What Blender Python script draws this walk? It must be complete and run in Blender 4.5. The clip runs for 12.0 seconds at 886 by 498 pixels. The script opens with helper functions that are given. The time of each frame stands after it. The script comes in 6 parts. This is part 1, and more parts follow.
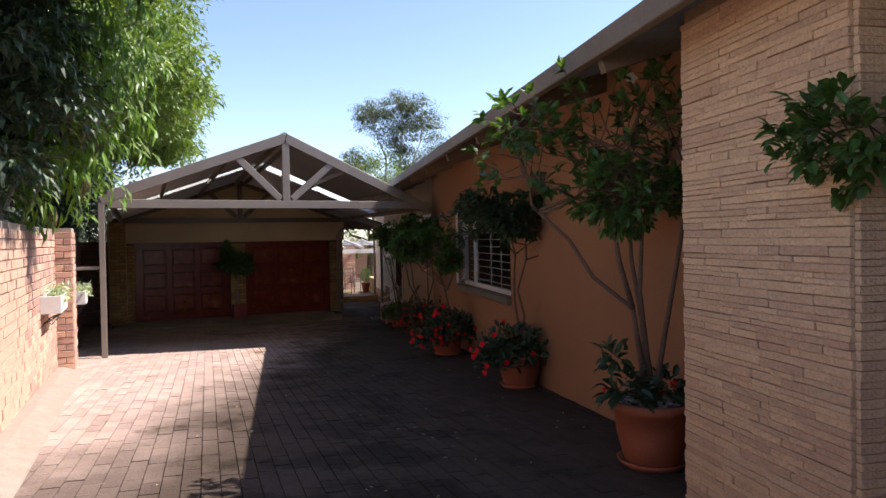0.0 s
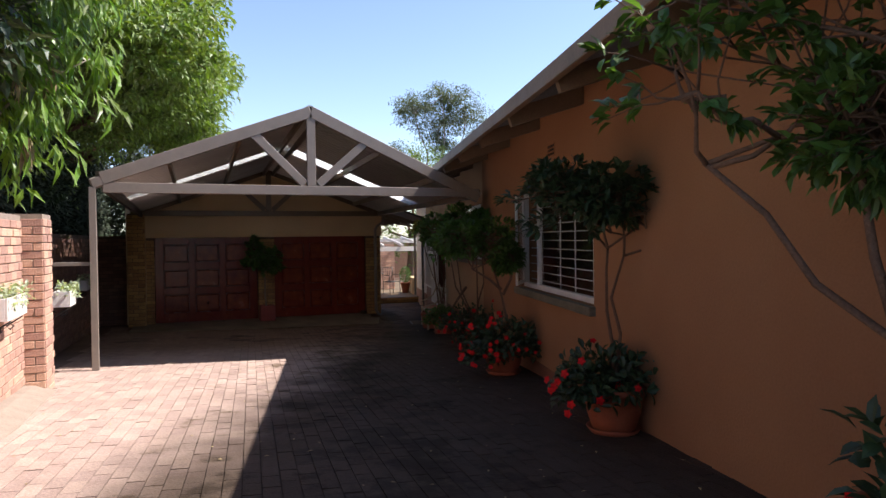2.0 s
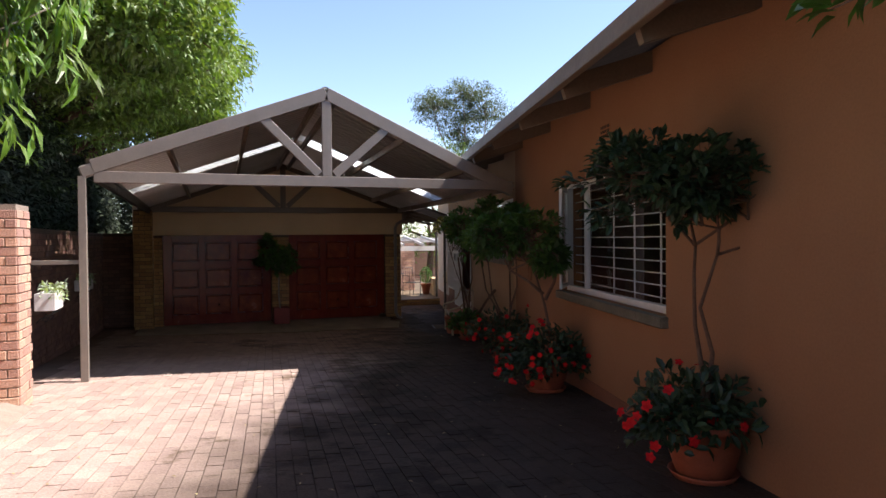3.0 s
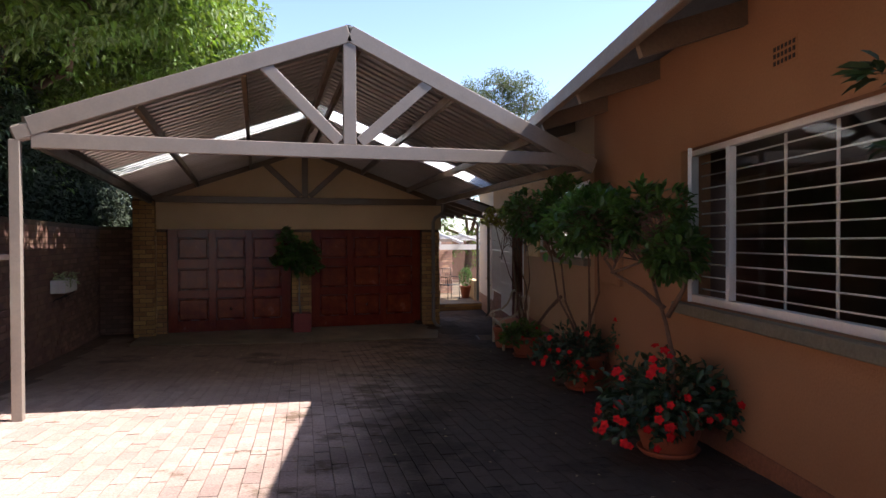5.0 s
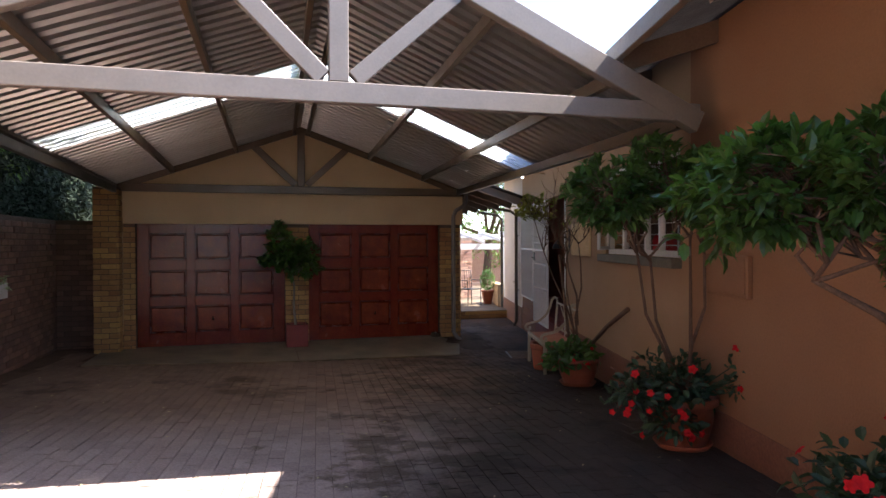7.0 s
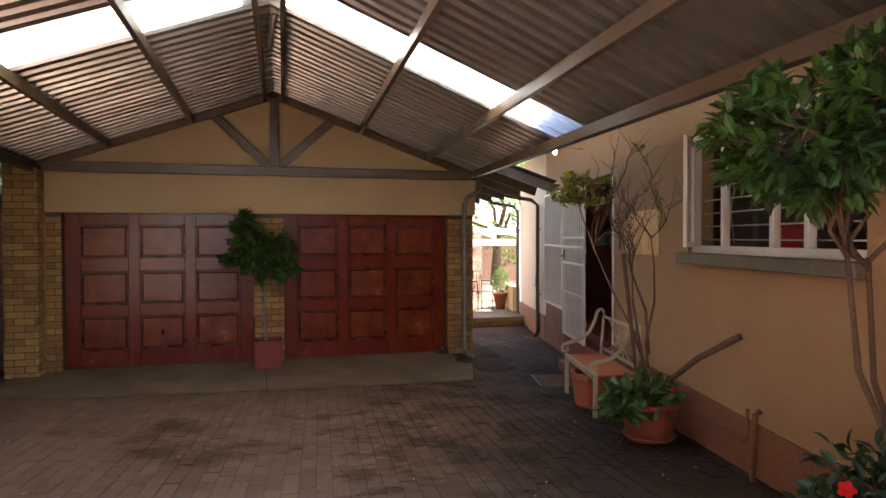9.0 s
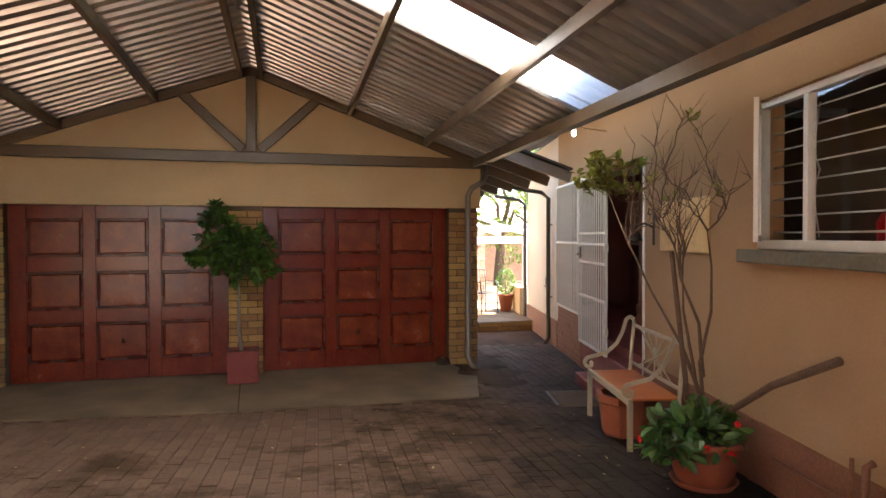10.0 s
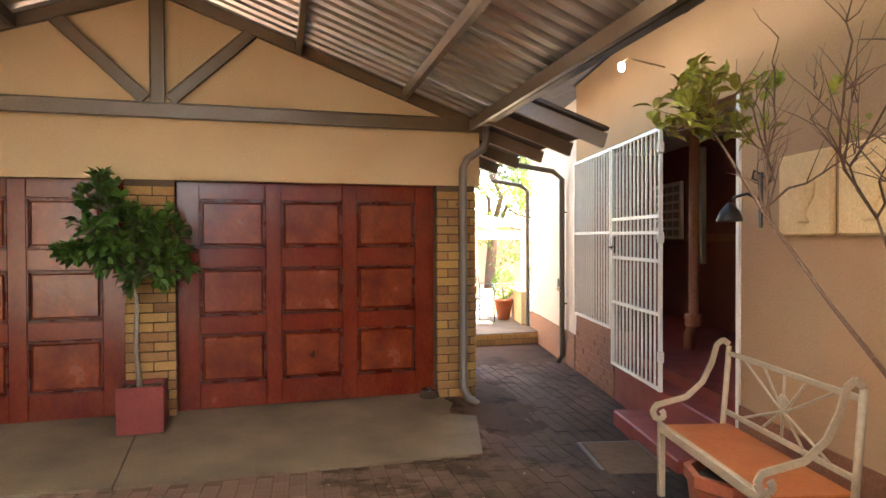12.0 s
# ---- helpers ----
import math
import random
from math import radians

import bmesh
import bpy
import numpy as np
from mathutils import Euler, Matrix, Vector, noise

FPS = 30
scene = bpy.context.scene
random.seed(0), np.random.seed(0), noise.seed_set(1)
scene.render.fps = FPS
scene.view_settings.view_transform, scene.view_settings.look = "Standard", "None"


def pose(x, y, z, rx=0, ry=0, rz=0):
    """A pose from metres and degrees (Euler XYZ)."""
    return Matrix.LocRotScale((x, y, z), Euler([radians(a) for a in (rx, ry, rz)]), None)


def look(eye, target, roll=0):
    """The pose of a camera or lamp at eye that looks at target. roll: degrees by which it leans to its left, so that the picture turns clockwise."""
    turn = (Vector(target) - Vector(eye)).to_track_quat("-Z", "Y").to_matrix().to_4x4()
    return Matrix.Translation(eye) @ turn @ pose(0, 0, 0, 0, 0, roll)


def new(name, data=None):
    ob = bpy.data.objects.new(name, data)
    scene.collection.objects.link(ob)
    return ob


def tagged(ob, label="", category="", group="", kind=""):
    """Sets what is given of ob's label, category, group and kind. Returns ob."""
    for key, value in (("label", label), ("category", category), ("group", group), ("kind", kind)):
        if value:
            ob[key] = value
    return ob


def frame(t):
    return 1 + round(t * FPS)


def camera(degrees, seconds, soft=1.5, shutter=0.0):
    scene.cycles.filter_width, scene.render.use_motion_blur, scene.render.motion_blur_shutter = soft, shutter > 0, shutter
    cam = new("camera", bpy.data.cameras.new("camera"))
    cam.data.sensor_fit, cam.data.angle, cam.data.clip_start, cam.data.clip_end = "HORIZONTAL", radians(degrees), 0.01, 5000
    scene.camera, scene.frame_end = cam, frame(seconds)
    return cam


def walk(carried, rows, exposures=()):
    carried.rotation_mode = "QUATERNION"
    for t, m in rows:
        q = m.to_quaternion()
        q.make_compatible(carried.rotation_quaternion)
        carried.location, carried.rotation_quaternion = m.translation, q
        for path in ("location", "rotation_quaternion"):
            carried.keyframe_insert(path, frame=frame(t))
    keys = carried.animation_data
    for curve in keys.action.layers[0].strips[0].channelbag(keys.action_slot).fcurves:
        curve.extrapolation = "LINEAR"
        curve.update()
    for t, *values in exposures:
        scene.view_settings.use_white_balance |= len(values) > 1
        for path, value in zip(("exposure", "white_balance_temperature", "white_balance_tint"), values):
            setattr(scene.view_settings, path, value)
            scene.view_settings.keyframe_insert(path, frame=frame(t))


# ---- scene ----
cam = camera(67.1, 12.0)
PATH = [
    (0, (-5.288, -19.439, 2.106), (-4.447, -17.625, 2.073), -1.0),
    (0.5, (-5.111, -19.037, 2.084), (-4.297, -17.211, 2.052), -1.0),
    (1, (-4.945, -18.607, 2.062), (-4.16, -16.767, 2.03), -0.9),
    (1.5, (-4.801, -18.124, 2.035), (-4.046, -16.273, 2.003), -0.8),
    (2, (-4.659, -17.618, 2.01), (-3.929, -15.756, 1.978), -0.7),
    (2.5, (-4.529, -17.097, 1.994), (-3.828, -15.224, 1.963), -0.7),
    (3, (-4.433, -16.576, 1.967), (-3.752, -14.696, 1.937), -0.5),
    (5, (-3.93, -14.333, 1.867), (-3.34, -12.422, 1.84), -0.2),
    (5.5, (-3.812, -13.79, 1.848), (-3.236, -11.875, 1.822), -0.2),
    (6, (-3.688, -13.254, 1.825), (-3.123, -11.335, 1.802), -0.2),
    (6.5, (-3.554, -12.667, 1.804), (-2.995, -10.747, 1.781), -0.2),
    (7, (-3.411, -12.103, 1.782), (-2.859, -10.181, 1.76), -0.2),
    (9, (-2.856, -9.777, 1.759), (-2.308, -7.854, 1.725), -0.1),
    (9.5, (-2.7, -9.217, 1.731), (-2.152, -7.293, 1.697), -0.1),
    (10, (-2.535, -8.65, 1.716), (-1.989, -6.726, 1.679), -0.1),
    (10.5, (-2.357, -8.068, 1.677), (-1.81, -6.145, 1.64), -0.1),
    (11, (-2.209, -7.497, 1.628), (-1.651, -5.577, 1.596), -0.2),
    (11.5, (-2.085, -6.921, 1.612), (-1.506, -5.007, 1.578), -0.1),
    (12, (-1.902, -6.367, 1.574), (-1.312, -4.456, 1.542), -0.2),
]
walk(cam, [(t, look(eye, target, roll)) for t, eye, target, roll in PATH],
     [(0, 1.10, 6450, 17), (1.5, 1.03, 6500, 16), (3, 1.15, 6450, 16), (5.5, 1.62, 6300, 17), (7, 2.28, 6150, 14), (9, 3.1, 7050, 13), (10.5, 3.8, 7450, 11), (12, 4.4, 7600, 10)])

# ---- light ----
SUN = Vector((0.78, -0.15, 1.0)).normalized()
world = bpy.data.worlds.new("sky")
scene.world = world
world.use_nodes = True
wn = world.node_tree.nodes
wl = world.node_tree.links
sky = wn.new("ShaderNodeTexSky")
sky.sky_type = "NISHITA"
sky.sun_disc = False
sky.sun_elevation = math.asin(SUN.z)
sky.sun_rotation = math.atan2(SUN.x, SUN.y)
sky.altitude = 1400
sky.dust_density = 1.3
wl.new(sky.outputs[0], wn["Background"].inputs[0])
wn["Background"].inputs[1].default_value = 0.13
sun_data = bpy.data.lights.new("sun", "SUN")
sun_data.energy = 5.0
sun_data.angle = radians(0.55)
sun_data.color = (1.0, 0.95, 0.88)
sun_lamp = new("sun", sun_data)
sun_lamp.matrix_world = look(SUN * 30, (0, 0, 0))

# ---- frames of reference ----
HD = Vector((0.232, 0.973, 0)).normalized()
HM = Matrix.Translation((-0.37, -9.74, 0)) @ Matrix.Rotation(math.atan2(HD.y, HD.x), 4, "Z")  # u along the house wall, v out of it


def ground_z(x, y):
    def slope(yy):
        return -0.07 - 0.049 * (yy + 1.55) - (0.032 if x < -2.7 else 0.010) * (x + 2.7)
    if y < -1.55:
        return slope(y)
    edge = -0.08 * max(0.0, min(1.0, x / 0.3))
    k = min(1.0, (y + 1.55) / 1.55)
    return slope(-1.55) * (1 - k) + edge * k


def hw(u, v, z=0.0):
    return HM @ Vector((u, v, z))


# ---- materials ----
def material(name, color, rough=0.6, metal=0.0, var=0.15, scale=6.0, grain=80.0, bump=0.1, other=None, other_amount=0.5, spec=0.5, per_object=0.0, island=0.0, stretch=(1, 1, 1), bump_scale=None):
    m = bpy.data.materials.new(name)
    m.use_nodes = True
    nt = m.node_tree
    ns, ls = nt.nodes, nt.links
    b = ns["Principled BSDF"]
    b.inputs["Roughness"].default_value = rough
    b.inputs["Metallic"].default_value = metal
    b.inputs["Specular IOR Level"].default_value = spec
    co = ns.new("ShaderNodeTexCoord")
    mp = ns.new("ShaderNodeMapping")
    mp.inputs["Scale"].default_value = stretch
    ls.new(co.outputs["Object"], mp.inputs[0])
    big = ns.new("ShaderNodeTexNoise")
    big.inputs["Scale"].default_value = scale
    big.inputs["Detail"].default_value = 5
    fine = ns.new("ShaderNodeTexNoise")
    fine.inputs["Scale"].default_value = grain
    fine.inputs["Detail"].default_value = 3
    ls.new(mp.outputs[0], big.inputs[0])
    ls.new(mp.outputs[0], fine.inputs[0])
    r1 = ns.new("ShaderNodeMapRange")
    r1.inputs["From Min"].default_value, r1.inputs["From Max"].default_value = 0.3, 0.7
    ls.new(big.outputs["Fac"], r1.inputs["Value"])
    mix = ns.new("ShaderNodeMix")
    mix.data_type = "RGBA"
    o = other if other else tuple(c * (1 - 1.6 * var) for c in color)
    mix.inputs[6].default_value = (*color, 1)
    mix.inputs[7].default_value = (*[color[i] * (1 - other_amount) + o[i] * other_amount for i in range(3)], 1)
    ls.new(r1.outputs[0], mix.inputs[0])
    hsv = ns.new("ShaderNodeHueSaturation")
    ls.new(mix.outputs[2], hsv.inputs["Color"])
    r2 = ns.new("ShaderNodeMapRange")
    r2.inputs["From Min"].default_value, r2.inputs["From Max"].default_value = 0.25, 0.75
    r2.inputs["To Min"].default_value, r2.inputs["To Max"].default_value = 1 - var, 1 + var
    ls.new(fine.outputs["Fac"], r2.inputs["Value"])
    value = r2.outputs[0]
    for amount, node, out in ((per_object, "ShaderNodeObjectInfo", "Random"), (island, "ShaderNodeNewGeometry", "Random Per Island")):
        if amount:
            src = ns.new(node)
            r3 = ns.new("ShaderNodeMapRange")
            r3.inputs["To Min"].default_value, r3.inputs["To Max"].default_value = 1 - amount, 1 + amount
            ls.new(src.outputs[out], r3.inputs["Value"])
            mul = ns.new("ShaderNodeMath")
            mul.operation = "MULTIPLY"
            ls.new(value, mul.inputs[0])
            ls.new(r3.outputs[0], mul.inputs[1])
            value = mul.outputs[0]
            r4 = ns.new("ShaderNodeMapRange")
            r4.inputs["To Min"].default_value, r4.inputs["To Max"].default_value = 0.5 - amount * 0.04, 0.5 + amount * 0.04
            ls.new(src.outputs[out], r4.inputs["Value"])
            ls.new(r4.outputs[0], hsv.inputs["Hue"])
    ls.new(value, hsv.inputs["Value"])
    ls.new(hsv.outputs[0], b.inputs["Base Color"])
    rr = ns.new("ShaderNodeMapRange")
    rr.inputs["To Min"].default_value, rr.inputs["To Max"].default_value = max(0.02, rough - 0.12), min(1.0, rough + 0.12)
    ls.new(big.outputs["Fac"], rr.inputs["Value"])
    ls.new(rr.outputs[0], b.inputs["Roughness"])
    if bump:
        bn = ns.new("ShaderNodeBump")
        bn.inputs["Strength"].default_value = bump
        bn.inputs["Distance"].default_value = 0.02
        ls.new(fine.outputs["Fac"], bn.inputs["Height"])
        ls.new(bn.outputs[0], b.inputs["Normal"])
    return m


def leaf_material(name, a, b_, rough=0.45, glow=0.35):
    m = material(name, a, rough, var=0.2, scale=3, grain=30, bump=0, other=b_, other_amount=1.0, island=0.3)
    nt = m.node_tree
    bs = nt.nodes["Principled BSDF"]
    tr = nt.nodes.new("ShaderNodeBsdfTranslucent")
    mx = nt.nodes.new("ShaderNodeMixShader")
    mx.inputs[0].default_value = glow
    hsv = [n for n in nt.nodes if n.type == "HUE_SAT"][0]
    g2 = nt.nodes.new("ShaderNodeMix")
    g2.data_type, g2.blend_type = "RGBA", "MULTIPLY"
    g2.inputs[0].default_value = 1.0
    g2.inputs[7].default_value = (1.6, 1.7, 0.5, 1)
    nt.links.new(hsv.outputs[0], g2.inputs[6])
    nt.links.new(g2.outputs[2], tr.inputs[0])
    nt.links.new(bs.outputs[0], mx.inputs[1])
    nt.links.new(tr.outputs[0], mx.inputs[2])
    nt.links.new(mx.outputs[0], nt.nodes["Material Output"].inputs[0])
    return m


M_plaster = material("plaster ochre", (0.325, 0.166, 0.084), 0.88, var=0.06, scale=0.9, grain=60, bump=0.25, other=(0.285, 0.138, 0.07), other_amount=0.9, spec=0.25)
# house plaster made paler, with the carport's skylight put into its colour
M_plaster_skylit = material("skylit plaster tan", (0.42, 0.266, 0.15), 0.88, var=0.05, scale=0.9, grain=60, bump=0.2, other=(0.37, 0.222, 0.12), other_amount=0.9, spec=0.25)
M_plaster_pale = material("plaster beige", (0.63, 0.45, 0.255), 0.88, var=0.05, scale=0.9, grain=60, bump=0.2, other=(0.50, 0.35, 0.20), other_amount=0.8, spec=0.25)
M_plaster_white = material("whitewashed plaster", (0.66, 0.60, 0.54), 0.88, var=0.05, scale=1.0, grain=60, bump=0.2, other=(0.58, 0.52, 0.46), other_amount=0.8, spec=0.25)
M_white = material("white paint", (0.75, 0.73, 0.70), 0.45, var=0.05, scale=4, grain=60, bump=0.05, other=(0.6, 0.56, 0.5), other_amount=0.5)
M_taupe = material("taupe paint", (0.24, 0.20, 0.165), 0.4, var=0.06, scale=5, grain=60, bump=0.04, other=(0.19, 0.16, 0.135), other_amount=0.7)
M_taupe_dark = material("brown paint", (0.085, 0.068, 0.05), 0.45, var=0.1, scale=5, grain=50, bump=0.05)
M_fascia = material("fascia paint", (0.20, 0.145, 0.10), 0.55, var=0.12, scale=4, grain=50, bump=0.06)
M_timber_dark = material("dark timber", (0.055, 0.038, 0.028), 0.7, var=0.2, scale=6, grain=40, bump=0.2, stretch=(1, 1, 1))
M_zinc = material("galvanised sheet", (0.54, 0.532, 0.515), 0.33, metal=0.82, var=0.04, scale=1.0, grain=30, bump=0.0, other=(0.46, 0.44, 0.415), other_amount=0.9, stretch=(0.5, 1.4, 0.5))
M_door = material("varnished timber", (0.135, 0.015, 0.007), 0.22, var=0.22, scale=2.0, grain=14, bump=0.08, other=(0.20, 0.030, 0.010), other_amount=0.9, stretch=(2.6, 1.0, 1.5))
M_door_panel = material("worn varnished panel", (0.125, 0.014, 0.007), 0.24, var=0.22, scale=2.6, grain=16, bump=0.1, other=(0.27, 0.055, 0.016), other_amount=1.0, stretch=(1.6, 1.0, 1.5))
M_door_bead = material("dark varnished bead", (0.105, 0.012, 0.006), 0.28, var=0.2, scale=4, grain=20, bump=0.08)
M_brick_red = material("red brick", (0.44, 0.25, 0.18), 0.85, var=0.22, scale=9, grain=70, bump=0.5, other=(0.54, 0.36, 0.27), per_object=0.24)
# brown for the carport wall, with the shade it stands in put into the colour
M_brick_darkened = material("brown brick", (0.20, 0.10, 0.07), 0.85, var=0.2, scale=9, grain=70, bump=0.5, other=(0.27, 0.15, 0.1), per_object=0.25, island=0.2)
M_brown = material("olive brown paint", (0.15, 0.10, 0.056), 0.34, var=0.1, scale=4, grain=50, bump=0.04, other=(0.10, 0.072, 0.045))
M_brick_yellow = material("yellow brick", (0.44, 0.25, 0.09), 0.85, var=0.2, scale=9, grain=70, bump=0.5, other=(0.31, 0.15, 0.055), per_object=0.28)
M_mortar = material("mortar", (0.30, 0.24, 0.19), 0.95, var=0.2, scale=8, grain=90, bump=0.4)
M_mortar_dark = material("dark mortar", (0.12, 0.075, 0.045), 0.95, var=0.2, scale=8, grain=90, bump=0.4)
M_stone = material("sandstone cladding", (0.69, 0.445, 0.27), 0.85, var=0.14, scale=6, grain=60, bump=0.6, other=(0.56, 0.35, 0.21), per_object=0.12)
M_stone_bed = material("sandstone bedding mortar", (0.36, 0.225, 0.135), 0.95, var=0.2, scale=8, grain=80, bump=0.4)
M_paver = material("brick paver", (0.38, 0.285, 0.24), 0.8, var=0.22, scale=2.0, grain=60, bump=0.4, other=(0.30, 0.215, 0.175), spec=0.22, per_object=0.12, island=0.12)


def moss_shade(m, dark, low, high, scale, way, spread):
    """Moss and dirt along the house side of the drive and over the parking bay, with the shade there put into the
    colour.
    """
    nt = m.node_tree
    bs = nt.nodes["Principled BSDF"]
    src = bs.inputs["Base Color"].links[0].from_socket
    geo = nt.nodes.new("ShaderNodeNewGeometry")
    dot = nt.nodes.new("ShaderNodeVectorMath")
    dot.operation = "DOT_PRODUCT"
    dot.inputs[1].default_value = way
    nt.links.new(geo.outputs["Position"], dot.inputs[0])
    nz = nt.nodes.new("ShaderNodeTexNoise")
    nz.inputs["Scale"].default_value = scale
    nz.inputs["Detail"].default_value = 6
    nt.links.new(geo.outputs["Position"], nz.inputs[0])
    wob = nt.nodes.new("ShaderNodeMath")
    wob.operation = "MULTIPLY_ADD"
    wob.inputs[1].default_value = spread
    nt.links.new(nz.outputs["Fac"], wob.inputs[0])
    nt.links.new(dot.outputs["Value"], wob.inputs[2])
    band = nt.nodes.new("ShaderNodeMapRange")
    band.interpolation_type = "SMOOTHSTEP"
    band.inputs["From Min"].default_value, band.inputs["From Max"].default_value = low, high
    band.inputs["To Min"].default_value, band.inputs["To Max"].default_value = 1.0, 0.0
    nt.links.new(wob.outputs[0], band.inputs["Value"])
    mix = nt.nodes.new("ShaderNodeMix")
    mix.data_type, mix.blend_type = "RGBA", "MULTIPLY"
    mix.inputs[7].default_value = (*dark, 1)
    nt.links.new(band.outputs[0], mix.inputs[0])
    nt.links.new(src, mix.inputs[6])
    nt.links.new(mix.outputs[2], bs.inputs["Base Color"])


def patchy(m, dark, way, span, scale, limit=0.50):
    """Moss blotches with ragged edges, thick in the middle of a strip across way and thinning out to its sides."""
    nt = m.node_tree
    bs = nt.nodes["Principled BSDF"]
    src = bs.inputs["Base Color"].links[0].from_socket
    geo = nt.nodes.new("ShaderNodeNewGeometry")
    dot = nt.nodes.new("ShaderNodeVectorMath")
    dot.operation = "DOT_PRODUCT"
    dot.inputs[1].default_value = way
    nt.links.new(geo.outputs["Position"], dot.inputs[0])
    off = nt.nodes.new("ShaderNodeMath")
    off.operation = "SUBTRACT"
    off.inputs[1].default_value = (span[0] + span[1]) / 2
    nt.links.new(dot.outputs["Value"], off.inputs[0])
    dist = nt.nodes.new("ShaderNodeMath")
    dist.operation = "ABSOLUTE"
    nt.links.new(off.outputs[0], dist.inputs[0])
    fade = nt.nodes.new("ShaderNodeMath")
    fade.operation = "MULTIPLY_ADD"
    fade.inputs[1].default_value = -0.22 / (span[1] - span[0])
    nt.links.new(dist.outputs[0], fade.inputs[0])
    nz = nt.nodes.new("ShaderNodeTexNoise")
    nz.inputs["Scale"].default_value = scale
    nz.inputs["Detail"].default_value = 8
    nz.inputs["Roughness"].default_value = 0.68
    nt.links.new(geo.outputs["Position"], nz.inputs[0])
    nt.links.new(nz.outputs["Fac"], fade.inputs[2])
    cut = nt.nodes.new("ShaderNodeMapRange")
    cut.interpolation_type = "SMOOTHSTEP"
    cut.inputs["From Min"].default_value, cut.inputs["From Max"].default_value = limit - 0.07, limit + 0.05
    nt.links.new(fade.outputs[0], cut.inputs["Value"])
    mix = nt.nodes.new("ShaderNodeMix")
    mix.data_type, mix.blend_type = "RGBA", "MULTIPLY"
    mix.inputs[7].default_value = (*[min(1.0, c * 2.6) for c in dark], 1)
    nt.links.new(cut.outputs[0], mix.inputs[0])
    nt.links.new(src, mix.inputs[6])
    nt.links.new(mix.outputs[2], bs.inputs["Base Color"])


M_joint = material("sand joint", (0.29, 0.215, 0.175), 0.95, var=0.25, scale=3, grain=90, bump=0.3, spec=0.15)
M_moss_shade_tint = ((0.155, 0.145, 0.125), (0.17, 0.16, 0.13), (0.43, 0.35, 0.29))
for paving_m in (M_paver, M_joint):
    # moss strip by the house, deepened with the shade that lies there
    moss_shade(paving_m, M_moss_shade_tint[0], -1.0, 1.0, 0.9, (-0.973, 0.462, 0), 2.2)
    # paints the carport roof's shade over the dirty parking bay
    moss_shade(paving_m, M_moss_shade_tint[2], 5.6, 8.2, 0.5, (0, -1, 0), 1.6)
    patchy(paving_m, M_moss_shade_tint[1], (-0.973, 0.232, 0), (-0.9, 1.4), 2.1)
    patchy(paving_m, M_moss_shade_tint[1], (0.0, 1.0, 0), (-6.5, -1.2), 0.75, 0.57)
M_concrete = material("stained concrete", (0.235, 0.17, 0.105), 0.6, var=0.14, scale=1.5, grain=60, bump=0.2, other=(0.125, 0.092, 0.06), other_amount=1.0, spec=0.35)
M_earth = material("bare earth", (0.19, 0.14, 0.10), 0.95, var=0.2, scale=2, grain=50, bump=0.4)
M_terracotta = material("terracotta", (0.34, 0.095, 0.045), 0.6, var=0.12, scale=6, grain=50, bump=0.1, other=(0.24, 0.06, 0.03))
M_redpaint = material("red paint", (0.22, 0.035, 0.026), 0.62, var=0.12, scale=5, grain=40, bump=0.06, other=(0.16, 0.026, 0.02))
M_bark = material("bark", (0.15, 0.085, 0.052), 0.9, var=0.25, scale=12, grain=70, bump=0.5)
M_bark_pale = material("pale bark", (0.30, 0.25, 0.20), 0.9, var=0.25, scale=8, grain=60, bump=0.4)
M_soil = material("potting soil", (0.05, 0.035, 0.025), 0.95, var=0.3, scale=20, grain=90, bump=0.6)
M_leaf = leaf_material("glossy leaf", (0.05, 0.105, 0.026), (0.085, 0.155, 0.036), 0.4)
M_leaf_fig = leaf_material("fig leaf", (0.06, 0.13, 0.028), (0.10, 0.19, 0.04), 0.35)
M_leaf_dark = leaf_material("dark leaf", (0.024, 0.046, 0.018), (0.04, 0.07, 0.026), 0.5, 0.12)
# near-black leaves: the shade of the trees overhead is put into their colour
M_leaf_hedge_shaded = leaf_material("shaded hedge leaf", (0.02, 0.032, 0.015), (0.034, 0.048, 0.022), 0.85, 0.05)
M_leaf_tree = leaf_material("tree leaf", (0.085, 0.148, 0.034), (0.175, 0.235, 0.062), 0.5, 0.32)
M_leaf_bright = leaf_material("bamboo leaf", (0.10, 0.20, 0.025), (0.17, 0.26, 0.04), 0.4, 0.45)
M_leaf_gum = leaf_material("gum leaf", (0.06, 0.08, 0.045), (0.10, 0.12, 0.075), 0.5)
M_leaf_yellow = leaf_material("yellowed leaf", (0.16, 0.19, 0.04), (0.25, 0.22, 0.06))
M_leaf_silver = leaf_material("silver leaf", (0.28, 0.34, 0.26), (0.42, 0.48, 0.38))
M_flower = material("red petal", (0.50, 0.008, 0.010), 0.75, var=0.15, scale=20, grain=60, bump=0, other=(0.36, 0.005, 0.008), spec=0.2)
M_flower_white = material("white petal", (0.8, 0.78, 0.66), 0.6, var=0.1, scale=20, grain=60, bump=0)
M_iron = material("black iron", (0.02, 0.02, 0.02), 0.5, metal=0.3, var=0.1, bump=0.05)
M_bench_metal = material("cream metal", (0.42, 0.34, 0.235), 0.5, var=0.12, scale=8, grain=50, bump=0.06)
M_seat = material("orange seat board", (0.46, 0.13, 0.035), 0.5, var=0.1, scale=4, grain=30, bump=0.06, other=(0.36, 0.09, 0.028))
M_steel = material("stainless steel", (0.6, 0.6, 0.6), 0.2, metal=1.0, var=0.05, bump=0)
